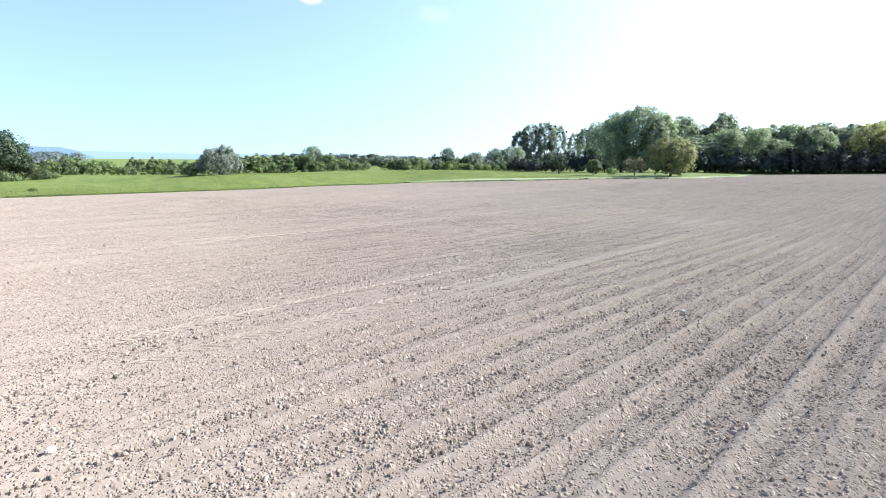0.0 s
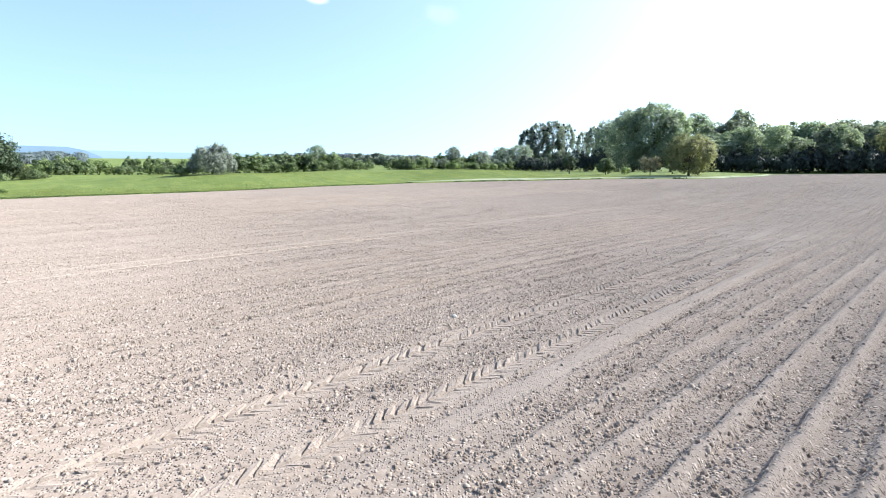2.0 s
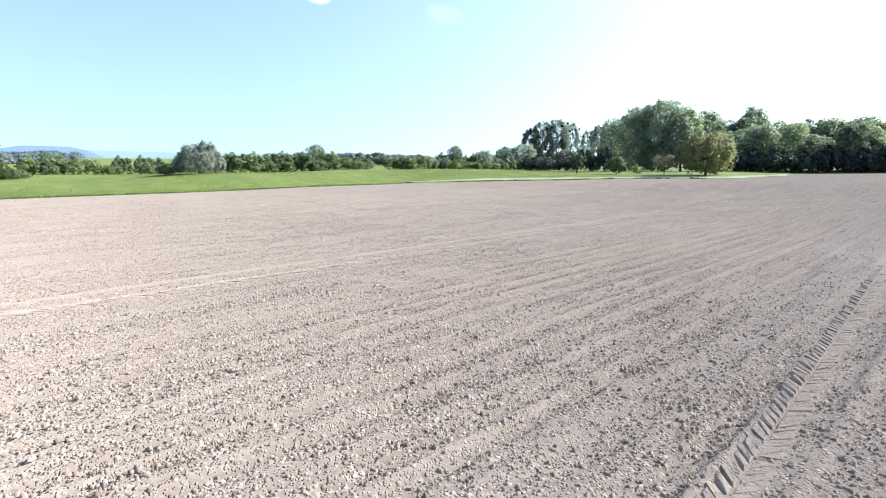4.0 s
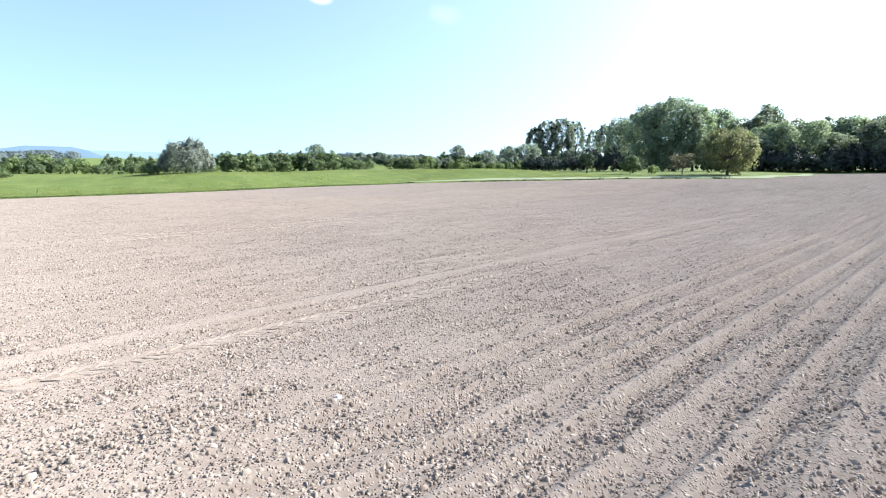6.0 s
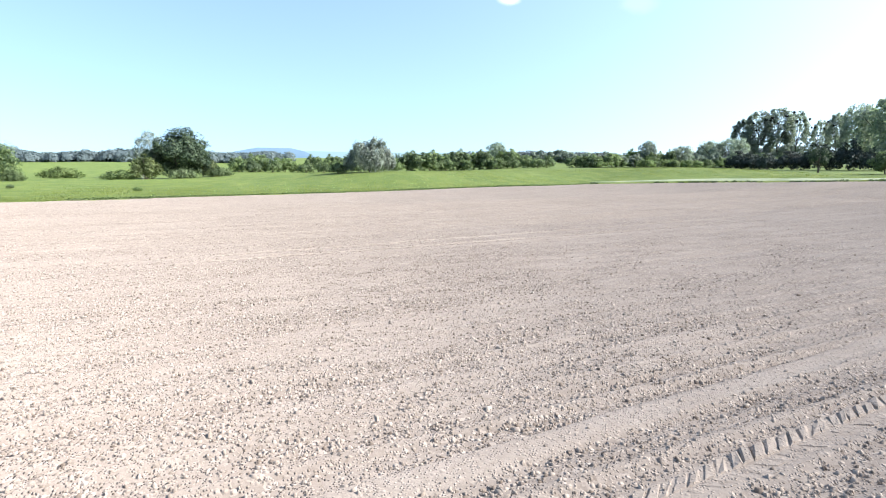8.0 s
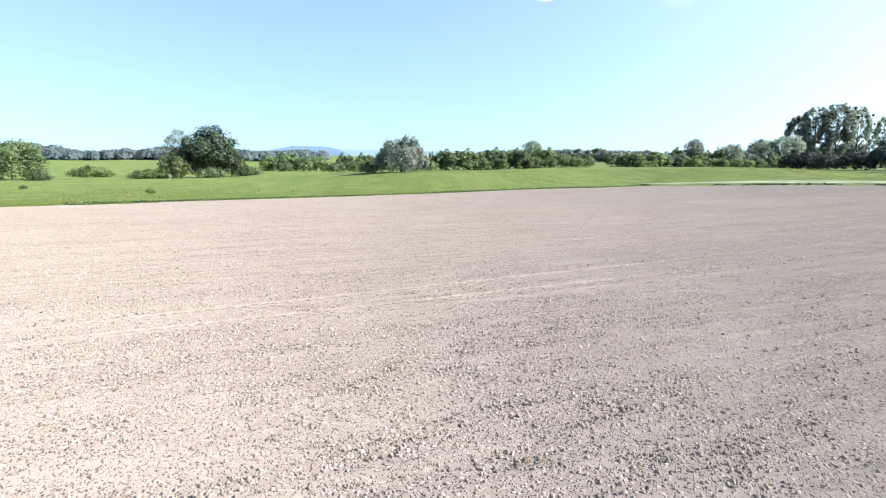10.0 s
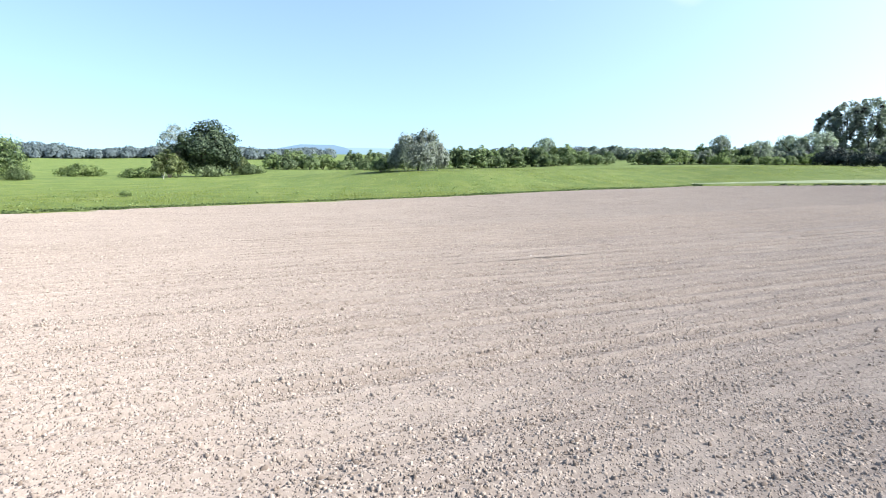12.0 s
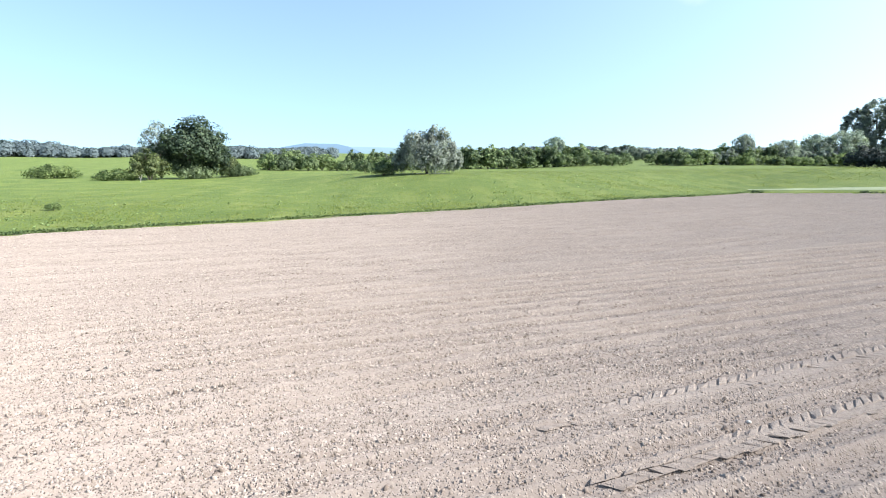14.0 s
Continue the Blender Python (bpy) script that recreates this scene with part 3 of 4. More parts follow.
# ---- pale dirt track along the far edge ----
track_line = EDGE_W[-1:] + EDGE_N[:5]
tv, tq = [], []
steps = 60
for i in range(steps + 1):
    k = i / steps * (len(track_line) - 1)
    j = min(int(k), len(track_line) - 2)
    x = track_line[j][0] + (track_line[j + 1][0] - track_line[j][0]) * (k - j)
    y = track_line[j][1] + (track_line[j + 1][1] - track_line[j][1]) * (k - j)
    wide = 8.0 * min(1, 0.12 + i / 34, 0.1 + (steps - i) / 14)
    for off in (3.4, 3.4 + wide * 0.35, 3.4 + wide * 0.7, 3.4 + wide):
        tv.append((x + 0.1 * off, y + off, land_at(x + 0.1 * off, y + off) + 0.06))
for i in range(steps):
    for j in range(3):
        tq.append((i * 4 + j, i * 4 + j + 1, i * 4 + j + 5, i * 4 + j + 4))
tagged(mesh_object("dirt_track", tv, tq, DRY, smooth=True), "pale dry strip of mown grass along the field edge", "track", kind="structure")


# ---- trees and bushes ----
def stand(thing, x, y, height, width, base_h, base_w, turn=0.0, first=False):
    """Put a thing, or a copy of it, on the land, at a height and a width."""
    m = pose(x, y, land_at(x, y), 0, 0, turn) @ Matrix.Diagonal((width / base_w, width / base_w, height / base_h, 1))
    if first:
        thing.matrix_basis = m
        return thing
    return copy_thing(thing, m @ Matrix.Diagonal((*(1 / k for k in thing.scale), 1)))


def plant(kinds, places, seed, group=""):
    """Copies of some kinds of tree at places of (x, y, height, width, kind)."""
    rng = random.Random(seed)
    for x, y, h, w, k in places:
        thing, bh, bw = kinds[k]
        ob = stand(thing, x, y, h, w, bh, bw, rng.uniform(0, 360), first=thing.name not in PLANTED)
        PLANTED.add(thing.name)
        if group:
            ob["group"] = group


PLANTED = set()

# the single trees
oak = tree("oak_tree", 3, 13.0, 1.6, 7.2, 15000, LEAF["oak"], 0.34, "broad dark green oak tree in the meadow", girth=0.5, limb_count=11, tufts=15, lobes=[
    (2.2, 0, 9.9, 3.0, 3.0, 3.0), (-0.6, 0.5, 9.4, 2.6, 3.2, 2.6), (4.6, 0.4, 7.8, 2.4, 2.8, 3.0), (-3.4, -0.3, 8.2, 2.2, 2.6, 2.2), (5.0, -0.6, 4.8, 2.1, 2.6, 2.6),
    (2.4, -2.6, 6.4, 2.8, 2.2, 3.2), (-1.6, -2.2, 6.6, 2.6, 2.2, 2.6), (-4.9, 0.6, 6.0, 1.9, 2.4, 1.9), (1.0, 2.8, 6.6, 3.4, 2.4, 3.6), (-3.4, 1.8, 5.0, 2.2, 2.4, 2.4), (3.2, 0.2, 3.6, 2.6, 2.6, 2.1), (-2.2, 0.4, 3.2, 2.6, 2.4, 1.9), (0.6, 0.2, 2.9, 2.2, 2.4, 1.6)])


def willow_thicket(seed):
    """A willow of several upright lobes, leafy to the ground."""
    rng = np.random.default_rng(seed)
    root = tagged(new("willow_tree"), "grey-green willow of several upright lobes beside the hedge", "tree")
    v, f = tubes(limbs(rng, 6.4, 0.6, 4.2, 0.24, 11))
    mesh_object("trunk", v, f, BARK, root)
    blobs = [(0, 0, 1.8, 3.4, 2.6, 1.9), (-4.2, 0.3, 1.5, 1.4, 1.6, 1.7), (-2.2, -0.4, 3.9, 1.35, 1.5, 1.7), (-3.2, 0.5, 2.8, 1.3, 1.5, 1.7), (0.0, 0.4, 4.2, 1.3, 1.4, 1.7),
             (1.2, -0.2, 5.1, 0.95, 1.0, 1.6), (2.7, 0.2, 4.2, 1.25, 1.4, 1.8), (3.8, -0.3, 2.6, 1.2, 1.4, 2.2), (4.6, 0.2, 1.3, 0.9, 1.2, 1.5), (1.6, -1.8, 2.4, 1.6, 1.3, 2.0), (-1.2, -2.0, 2.2, 1.7, 1.2, 1.9)]
    for i in range(30):
        x, y, z, rx, ry, rz = blobs[int(rng.integers(1, 11))]
        ang, up, r = rng.uniform(0, 6.3), rng.uniform(-0.3, 0.6), rng.uniform(0.4, 0.75)
        blobs.append((x + math.cos(ang) * rx * 0.7, y + math.sin(ang) * ry * 0.7, z + up * rz * 0.9, r, r, r * 1.7))
    v, f, normals = leafy(rng, blobs, 20000, 0.17, 9, 0.3, 2.2, 0.6, False, (0, 0, 1.6))
    mesh_object("crown", v, f, LEAF["willow"], root, normals=normals)
    return root


willow = willow_thicket(4)
chestnut = tree("field_tree", 5, 10.4, 0.3, 7.4, 16000, LEAF["olive"], 0.32, "round brownish-green tree at the field edge", girth=0.4, n=40, lobe=0.25, tufts=12, upright=0.95, limb_count=12)
thin_tree = tree("thin_tree", 6, 12.0, 2.0, 4.6, 4200, LEAF["willow"], 0.24, "thin pale grey tree beside the oak", girth=0.22, n=18, lobe=0.3, limb_count=16, core=0.05)
sapling = tree("small_tree", 7, 5.4, 1.5, 2.3, 2600, LEAF["oak"], 0.2, "small dark tree with a bare trunk in the mown grass", girth=0.22, n=12, lobe=0.36, limb_count=8)
cone_bush = tree("small_tree", 8, 5.1, 0.2, 2.6, 5200, LEAF["shrub"], 0.2, "small leafy tree on a short trunk", girth=0.14, n=16, cone=0.5)
stand(oak, -125.0, 152.6, 13.6, 16.6, 13.0, 14.4, turn=47, first=True)
stand(willow, -56.9, 138.8, 7.6, 9.8, 6.7, 10.4, turn=27, first=True)
stand(chestnut, 61.4, 147.2, 9.9, 12.8, 10.4, 14.8, first=True)
stand(thin_tree, -135.4, 153.0, 13.2, 8.6, 12.0, 9.2, first=True)
stand(sapling, 39.5, 185.6, 5.9, 5.6, 5.4, 4.6, first=True)
brown_tree = tree("small_tree", 10, 5.0, 0.7, 3.0, 2400, LEAF["brown"], 0.2, "small brownish grey tree with thin foliage at the field edge", girth=0.12, n=12, lobe=0.34, core=0.15)
stand(brown_tree, 53.6, 152.5, 4.9, 6.6, 5.0, 6.0, first=True)
stand(cone_bush, 45.0, 163.2, 4.7, 5.4, 5.1, 5.0, first=True)


# woodland kinds
KINDS = {
    "dark": (tree("woodland_tree", 21, 24, 0.2, 8.5, 5600, LEAF["wood"], 0.60, "tall dark green woodland tree", girth=0.45, n=22, simple=True), 24, 17),
    "light": (tree("woodland_tree", 22, 24, 0.2, 8.0, 5600, LEAF["lime"], 0.58, "tall light green woodland tree", girth=0.42, n=20, lobe=0.38, simple=True), 24, 16),
    "olive": (tree("woodland_tree", 23, 20, 0.2, 8.0, 5600, LEAF["olive"], 0.56, "yellowish green woodland tree", girth=0.4, n=26, lobe=0.30, simple=True), 20, 16),
    "tall": (tree("woodland_tree", 24, 26, 0.2, 6.5, 5200, LEAF["wood"], 0.56, "slender green woodland tree", girth=0.4, n=20, cone=0.35, upright=1.5, simple=True), 26, 13),
    "great": (tree("great_tree", 25, 28, 1.0, 11.0, 16000, LEAF["wood"], 0.48, "very large broad tree towering over the wood", girth=0.7, n=44, lobe=0.25, tufts=16, upright=1.35, simple=True, droop=0.8), 28, 22),
    # lighter leaves put the sunlit right side of the great trees into the colour
    "greatlight": (tree("great_tree", 26, 28, 1.0, 10.0, 15000, LEAF["lime"], 0.48, "very large tree in the wood, sunlit green put into its leaves", girth=0.6, n=40, lobe=0.25, tufts=16, upright=1.35, simple=True, droop=0.8), 28, 20),
    "shrub": (bush("bush", 31, 5.5, 8.5, 3600, LEAF["shrub"], 0.27, "dense green bush at the edge of the meadow"), 5.5, 8.5),
    "lowshrub": (bush("bush", 32, 3.0, 9.0, 4200, LEAF["lowgreen"], 0.21, "low spreading green bush in the meadow", lumps=22, low=0.3), 3.0, 9.0),
    "limebush": (bush("bush", 33, 6.0, 8.0, 3600, LEAF["hedge"], 0.26, "light green leafy bush in the meadow"), 6.0, 8.0),
    "olivebush": (bush("bush", 38, 6.0, 7.0, 4200, LEAF["olivegreen"], 0.22, "olive-green leafy bush under the oak", low=0.3), 6.0, 7.0),
    "domebush": (tree("bush", 39, 7.5, 0.1, 5.2, 7000, LEAF["shrub"], 0.24, "high rounded green bush in the meadow", "bush", girth=0.16, n=26, lobe=0.3, tufts=13, simple=True), 7.5, 10.4),
    "greybush": (bush("bush", 34, 2.4, 8.0, 4000, LEAF["hedge"], 0.2, "low pale grey-green bush under the oak", lumps=18), 2.4, 8.0),
    "hedge": (bush("hedge_tree", 35, 9.0, 10.0, 4200, LEAF["shrub"], 0.37, "dark green hedge tree, leafy to the ground", "tree", lumps=14), 9.0, 10.0),
    "hedgelight": (bush("hedge_tree", 36, 9.0, 10.0, 4200, LEAF["hedge"], 0.37, "light green hedge tree, leafy to the ground", "tree", lumps=13), 9.0, 10.0),
    "grey": (tree("poplar_tree", 37, 14.0, 1.0, 7.0, 4600, LEAF["poplar"], 0.42, "grey-green tree with a loose crown", girth=0.3, n=22, lobe=0.3, limb_count=12, simple=True), 14.0, 14.0),
    "undergrowth": (bush("bush", 43, 8.0, 12.0, 4600, LEAF["shade"], 0.36, "dense undergrowth at the foot of the wood, shade coloured in", lumps=16), 8.0, 12.0),
    "greyhedge": (bush("hedge_tree", 40, 9.0, 9.0, 4200, LEAF["poplar"], 0.36, "grey-green hedge tree, leafy to the ground", "tree", lumps=12), 9.0, 9.0),
}


def poplar_tree(seed):
    """A tall loose poplar with dark nests high in its crown."""
    root = tree("poplar_tree", seed, 26, 1.0, 7.0, 11500, LEAF["poplar"], 0.38, "tall loose poplar with dark nests in its crown", girth=0.34, n=60, lobe=0.2, tufts=8, core=0.4, limb_count=16, upright=1.5, simple=True)
    rng = np.random.default_rng(seed)
    for i in range(9):
        ang, r = i * 2.4, rng.uniform(3.0, 6.6)
        c = np.array((math.cos(ang) * r, math.sin(ang) * r, rng.uniform(12, 24)))
        p, d = clump_points([(*c, 0.75, 0.75, 0.65)], 70, rng, 0.6)
        v, f = leaf_cards(p, d, rng.uniform(0.16, 0.32, 70), rng, 2.5)
        mesh_object("nest", v, f, NEST, root, "dark round twig nest")
    return root


KINDS["poplar"] = (poplar_tree(41), 26, 16)
KINDS["poplar2"] = (poplar_tree(42), 26, 16)

plant(KINDS, [
    (-136.7, 110.4, 8.4, 14.0, "domebush"),
    (-130.1, 112.0, 2.6, 5.2, "lowshrub"),
    (-150.0, 136.9, 3.3, 12.0, "lowshrub"),
    (-128.7, 136.9, 2.6, 10.1, "lowshrub"),
    (-125.8, 142.5, 8.0, 9.6, "olivebush"),
    (-120.8, 160.4, 6.5, 6.1, "olivebush"),
    (-123.3, 151.9, 3.4, 8.5, "greybush"),
    (-117.1, 159.9, 2.9, 8.8, "lowshrub"),
], 1, "bushes in the meadow")
plant(KINDS, [
    (-143.8, 199.5, 6.6, 9.4, "hedge"),
    (-138.5, 202.8, 6.8, 9.4, "hedge"),
    (-139.0, 205.2, 8.0, 11.8, "hedgelight"),
    (-131.8, 211.8, 6.6, 11.8, "hedgelight"),
    (-139.7, 195.3, 4.8, 8.1, "shrub"),
    (-135.5, 196.7, 4.5, 8.1, "shrub"),
    (-132.0, 204.9, 5.1, 8.1, "shrub"),
    (-127.0, 213.5, 4.4, 8.0, "limebush"),
    (-121.9, 211.9, 4.2, 8.0, "limebush"),
    (-122.1, 217.0, 7.7, 8.3, "hedge"),
    (-117.4, 223.3, 7.9, 8.3, "hedge"),
    (-115.3, 220.7, 5.7, 8.2, "hedgelight"),
    (-112.4, 225.4, 5.7, 8.2, "hedgelight"),
    (-132.3, 251.1, 7.3, 8.4, "greyhedge"),
    (-129.0, 249.1, 7.0, 8.4, "greyhedge"),
    (-113.2, 226.1, 6.1, 8.0, "shrub"),
    (-109.0, 230.4, 5.7, 8.0, "shrub"),
    (-109.4, 235.4, 6.5, 8.1, "hedge"),
    (-104.9, 235.4, 6.9, 8.1, "hedge"),
    (-107.4, 247.4, 5.7, 8.4, "shrub"),
    (-101.3, 248.6, 5.7, 8.4, "shrub"),
    (-64.0, 137.4, 2.6, 4.1, "shrub"),
    (-63.4, 136.5, 2.3, 4.1, "shrub"),
    (-72.2, 144.9, 2.6, 4.0, "shrub"),
    (-70.1, 150.5, 2.4, 4.0, "shrub"),
    (49.8, 161.6, 2.7, 2.6, "limebush"),
    (50.8, 162.5, 2.7, 2.6, "limebush"),
], 2, "bushes in the meadow")
plant(KINDS, [
    (-107.0, 263.9, 8.0, 7.6, "shrub"),
    (-102.1, 265.6, 8.3, 7.6, "shrub"),
    (-101.3, 267.2, 10.5, 16.3, "hedge"),
    (-94.2, 272.6, 11.0, 14.4, "hedge"),
    (-91.8, 272.5, 6.9, 9.3, "shrub"),
    (-87.7, 276.8, 7.1, 9.3, "shrub"),
    (-86.9, 275.6, 6.3, 9.3, "hedge"),
    (-79.7, 280.5, 6.1, 9.3, "hedge"),
    (-112.9, 329.1, 9.5, 13.9, "hedgelight"),
    (-106.2, 330.9, 10.1, 13.9, "hedgelight"),
    (-85.3, 288.1, 11.6, 14.0, "hedge"),
    (-80.6, 295.2, 10.0, 10.8, "hedge"),
    (-74.3, 294.9, 11.0, 10.8, "hedge"),
    (-109.6, 461.0, 17.0, 18.0, "grey"),
    (-72.7, 296.1, 7.4, 10.7, "hedgelight"),
    (-67.1, 294.0, 6.2, 10.7, "hedgelight"),
    (-66.0, 312.6, 11.0, 17.3, "hedge"),
    (-67.1, 299.6, 5.3, 9.8, "shrub"),
    (-60.5, 299.2, 5.7, 9.8, "shrub"),
    (-62.9, 315.5, 8.7, 9.8, "hedgelight"),
    (-57.7, 318.0, 8.1, 9.8, "hedgelight"),
    (-53.8, 304.7, 6.4, 8.3, "limebush"),
    (-49.1, 305.5, 6.5, 8.3, "limebush"),
    (-50.0, 310.9, 4.9, 9.4, "shrub"),
    (-45.0, 309.4, 6.2, 9.4, "shrub"),
    (-32.0, 323.3, 6.6, 12.4, "hedge"),
    (-24.9, 323.1, 7.6, 12.9, "hedge"),
    (-22.5, 326.3, 6.8, 12.8, "hedgelight"),
    (-14.1, 324.7, 8.3, 12.8, "hedgelight"),
    (-27.9, 321.8, 4.2, 7.4, "shrub"),
    (-23.5, 318.5, 3.9, 7.4, "shrub"),
    (-19.5, 317.8, 4.4, 7.4, "shrub"),
    (-9.6, 329.9, 7.5, 9.7, "greyhedge"),
    (-3.8, 332.3, 8.2, 9.7, "greyhedge"),
    (-3.8, 340.4, 10.6, 13.3, "hedge"),
    (4.7, 339.3, 8.8, 13.3, "hedge"),
    (2.8, 341.0, 13.4, 10.6, "grey"),
    (-9.1, 330.2, 4.8, 9.3, "shrub"),
    (-3.0, 330.9, 5.4, 9.3, "shrub"),
    (2.7, 325.9, 5.2, 9.3, "shrub"),
    (8.2, 343.7, 9.1, 9.1, "hedge"),
    (14.4, 344.4, 10.4, 9.1, "hedge"),
    (19.8, 348.6, 11.1, 13.5, "grey"),
    (2.7, 335.3, 4.5, 7.0, "hedgelight"),
    (6.6, 333.3, 4.1, 7.0, "hedgelight"),
    (11.0, 336.7, 5.0, 7.0, "hedgelight"),
    (15.7, 333.6, 4.3, 7.0, "hedgelight"),
    (15.2, 337.9, 5.2, 8.2, "limebush"),
    (21.7, 338.2, 5.2, 8.2, "limebush"),
    (26.5, 339.9, 5.1, 8.2, "limebush"),
], 5, "trees of the hedge")
plant(KINDS, [
    (-77.7, 466.4, 12.2, 20.0, "greyhedge"),
    (-65.1, 468.0, 12.6, 20.0, "greyhedge"),
    (-54.9, 468.1, 12.6, 20.0, "greyhedge"),
    (-48.3, 461.4, 9.2, 14.4, "greyhedge"),
    (-39.9, 458.1, 10.3, 14.4, "greyhedge"),
    (-31.0, 457.4, 9.5, 14.4, "greyhedge"),
    (-22.9, 463.5, 10.8, 14.4, "greyhedge"),
    (-23.3, 457.7, 9.1, 13.4, "greyhedge"),
    (-14.3, 454.0, 8.8, 13.4, "greyhedge"),
    (-5.6, 454.7, 9.3, 13.4, "greyhedge"),
    (29.9, 362.2, 8.7, 11.3, "greyhedge"),
    (36.6, 359.6, 9.6, 11.3, "greyhedge"),
    (37.3, 376.7, 14.7, 17.0, "grey"),
    (47.2, 375.8, 16.1, 19.5, "grey"),
    (40.8, 357.6, 6.9, 12.8, "hedgelight"),
    (47.1, 355.7, 6.4, 12.8, "hedgelight"),
    (49.1, 363.1, 7.7, 12.8, "greyhedge"),
    (57.5, 360.4, 8.3, 12.8, "greyhedge"),
    (24.0, 352.3, 4.9, 7.0, "hedgelight"),
    (27.6, 353.3, 4.6, 7.0, "hedgelight"),
    (32.8, 348.9, 5.5, 7.0, "hedgelight"),
    (59.8, 363.1, 8.6, 14.5, "hedge"),
    (67.5, 364.9, 7.1, 14.5, "hedge"),
], 6, "trees of the hedge")
plant(KINDS, [
    (55.9, 396.0, 27.6, 17.8, "poplar"),
    (63.0, 392.5, 31.8, 21.4, "poplar2"),
    (73.1, 393.0, 33.1, 22.1, "poplar"),
    (83.1, 396.8, 31.2, 17.0, "poplar2"),
    (95.5, 399.9, 25.9, 13.2, "poplar2"),
    (99.0, 384.4, 28.7, 14.9, "poplar"),
    (105.2, 372.8, 31.4, 21.6, "grey"),
], 7, "poplars")
plant(KINDS, [
    (89.5, 296.0, 28.2, 22.7, "dark"),
    (83.3, 255.8, 28.3, 22.0, "great"),
    (89.6, 247.7, 29.7, 24.4, "great"),
    (96.4, 245.7, 26.6, 18.6, "greatlight"),
    (113.8, 261.3, 26.4, 15.8, "light"),
], 8, "trees of the wood")
plant(KINDS, [
    (111.9, 243.3, 20.5, 15.5, "light"),
    (116.0, 235.4, 20.4, 16.4, "tall"),
    (124.2, 244.0, 25.6, 15.4, "light"),
    (121.3, 223.0, 17.7, 15.1, "olive"),
    (124.8, 216.1, 16.6, 14.0, "olive"),
    (132.8, 219.2, 18.5, 13.8, "dark"),
    (133.2, 210.3, 18.0, 14.0, "light"),
    (136.8, 203.9, 16.5, 14.8, "olive"),
    (142.4, 205.5, 18.0, 14.8, "light"),
    (146.5, 196.4, 16.5, 15.2, "dark"),
    (149.2, 188.0, 16.4, 14.5, "olive"),
    (151.8, 183.3, 15.7, 13.3, "light"),
], 9, "trees of the wood")
plant(KINDS, [
    (-89.6, 86.1, 0.8, 1.2, "limebush"),
    (-66.3, 87.9, 0.8, 1.4, "limebush"),
], 10, "tufts in the meadow")


# dense rows inside and behind the wood's edge; light-leaved kinds carry the sunlit canopy in their colour
wood_row = []
rng = random.Random(77)
for k in range(26):
    f = k / 25
    x, y = 92 + 125 * f, 214 - 92 * f
    wood_row.append((x + rng.uniform(-2, 4), y + rng.uniform(-3, 5), rng.uniform(11, 16), rng.uniform(11, 15), rng.choice(["light", "tall", "olive", "light"])))
    wood_row.append((x + rng.uniform(9, 13), y + rng.uniform(9, 14), rng.uniform(5, 8), rng.uniform(12, 15), "shrub"))
    wood_row.append((x + rng.uniform(12, 18), y + rng.uniform(12, 20), rng.uniform(15, 18), rng.uniform(12, 16), rng.choice(["light", "light", "olive", "light"])))
    if k > 3 and k % 2:
        wood_row.append((x + rng.uniform(26, 36), y + rng.uniform(26, 36), rng.uniform(16, 19), rng.uniform(13, 17), rng.choice(["dark", "dark", "tall", "light"])))
plant(KINDS, wood_row, 3, "trees of the wood")

# undergrowth under the poplars and the great trees, and along the foot of the wood, its leaves coloured as dark as the
# shade there
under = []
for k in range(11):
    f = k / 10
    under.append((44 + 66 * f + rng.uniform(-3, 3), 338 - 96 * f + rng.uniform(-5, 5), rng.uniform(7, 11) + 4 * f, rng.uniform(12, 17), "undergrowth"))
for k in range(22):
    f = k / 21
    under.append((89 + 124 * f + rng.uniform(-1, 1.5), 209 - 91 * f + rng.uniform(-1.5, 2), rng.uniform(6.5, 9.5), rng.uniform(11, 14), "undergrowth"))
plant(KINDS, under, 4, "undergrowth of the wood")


# ---- dead branch ----
def dead_branch(x, y):
    v, f = tubes([[(0, 0, -0.3, 0.09), (0.1, 0.05, 0.8, 0.08), (0.5, 0.1, 1.7, 0.05), (0.6, 0.2, 2.6, 0.02)],
                  [(0.1, 0.05, 0.8, 0.06), (-0.5, 0.1, 1.5, 0.04), (-0.8, 0, 2.2, 0.015)],
                  [(0.5, 0.1, 1.7, 0.04), (0.9, 0.2, 2.1, 0.015)]], 6)
    ob = tagged(mesh_object("dead_sapling", v, f, PALEBARK), "bleached dead sapling standing before the bushes", "dead tree")
    ob.matrix_basis = pose(x, y, land_at(x, y)) @ Matrix.Scale(0.62, 4)


dead_branch(-117.5, 134.0)


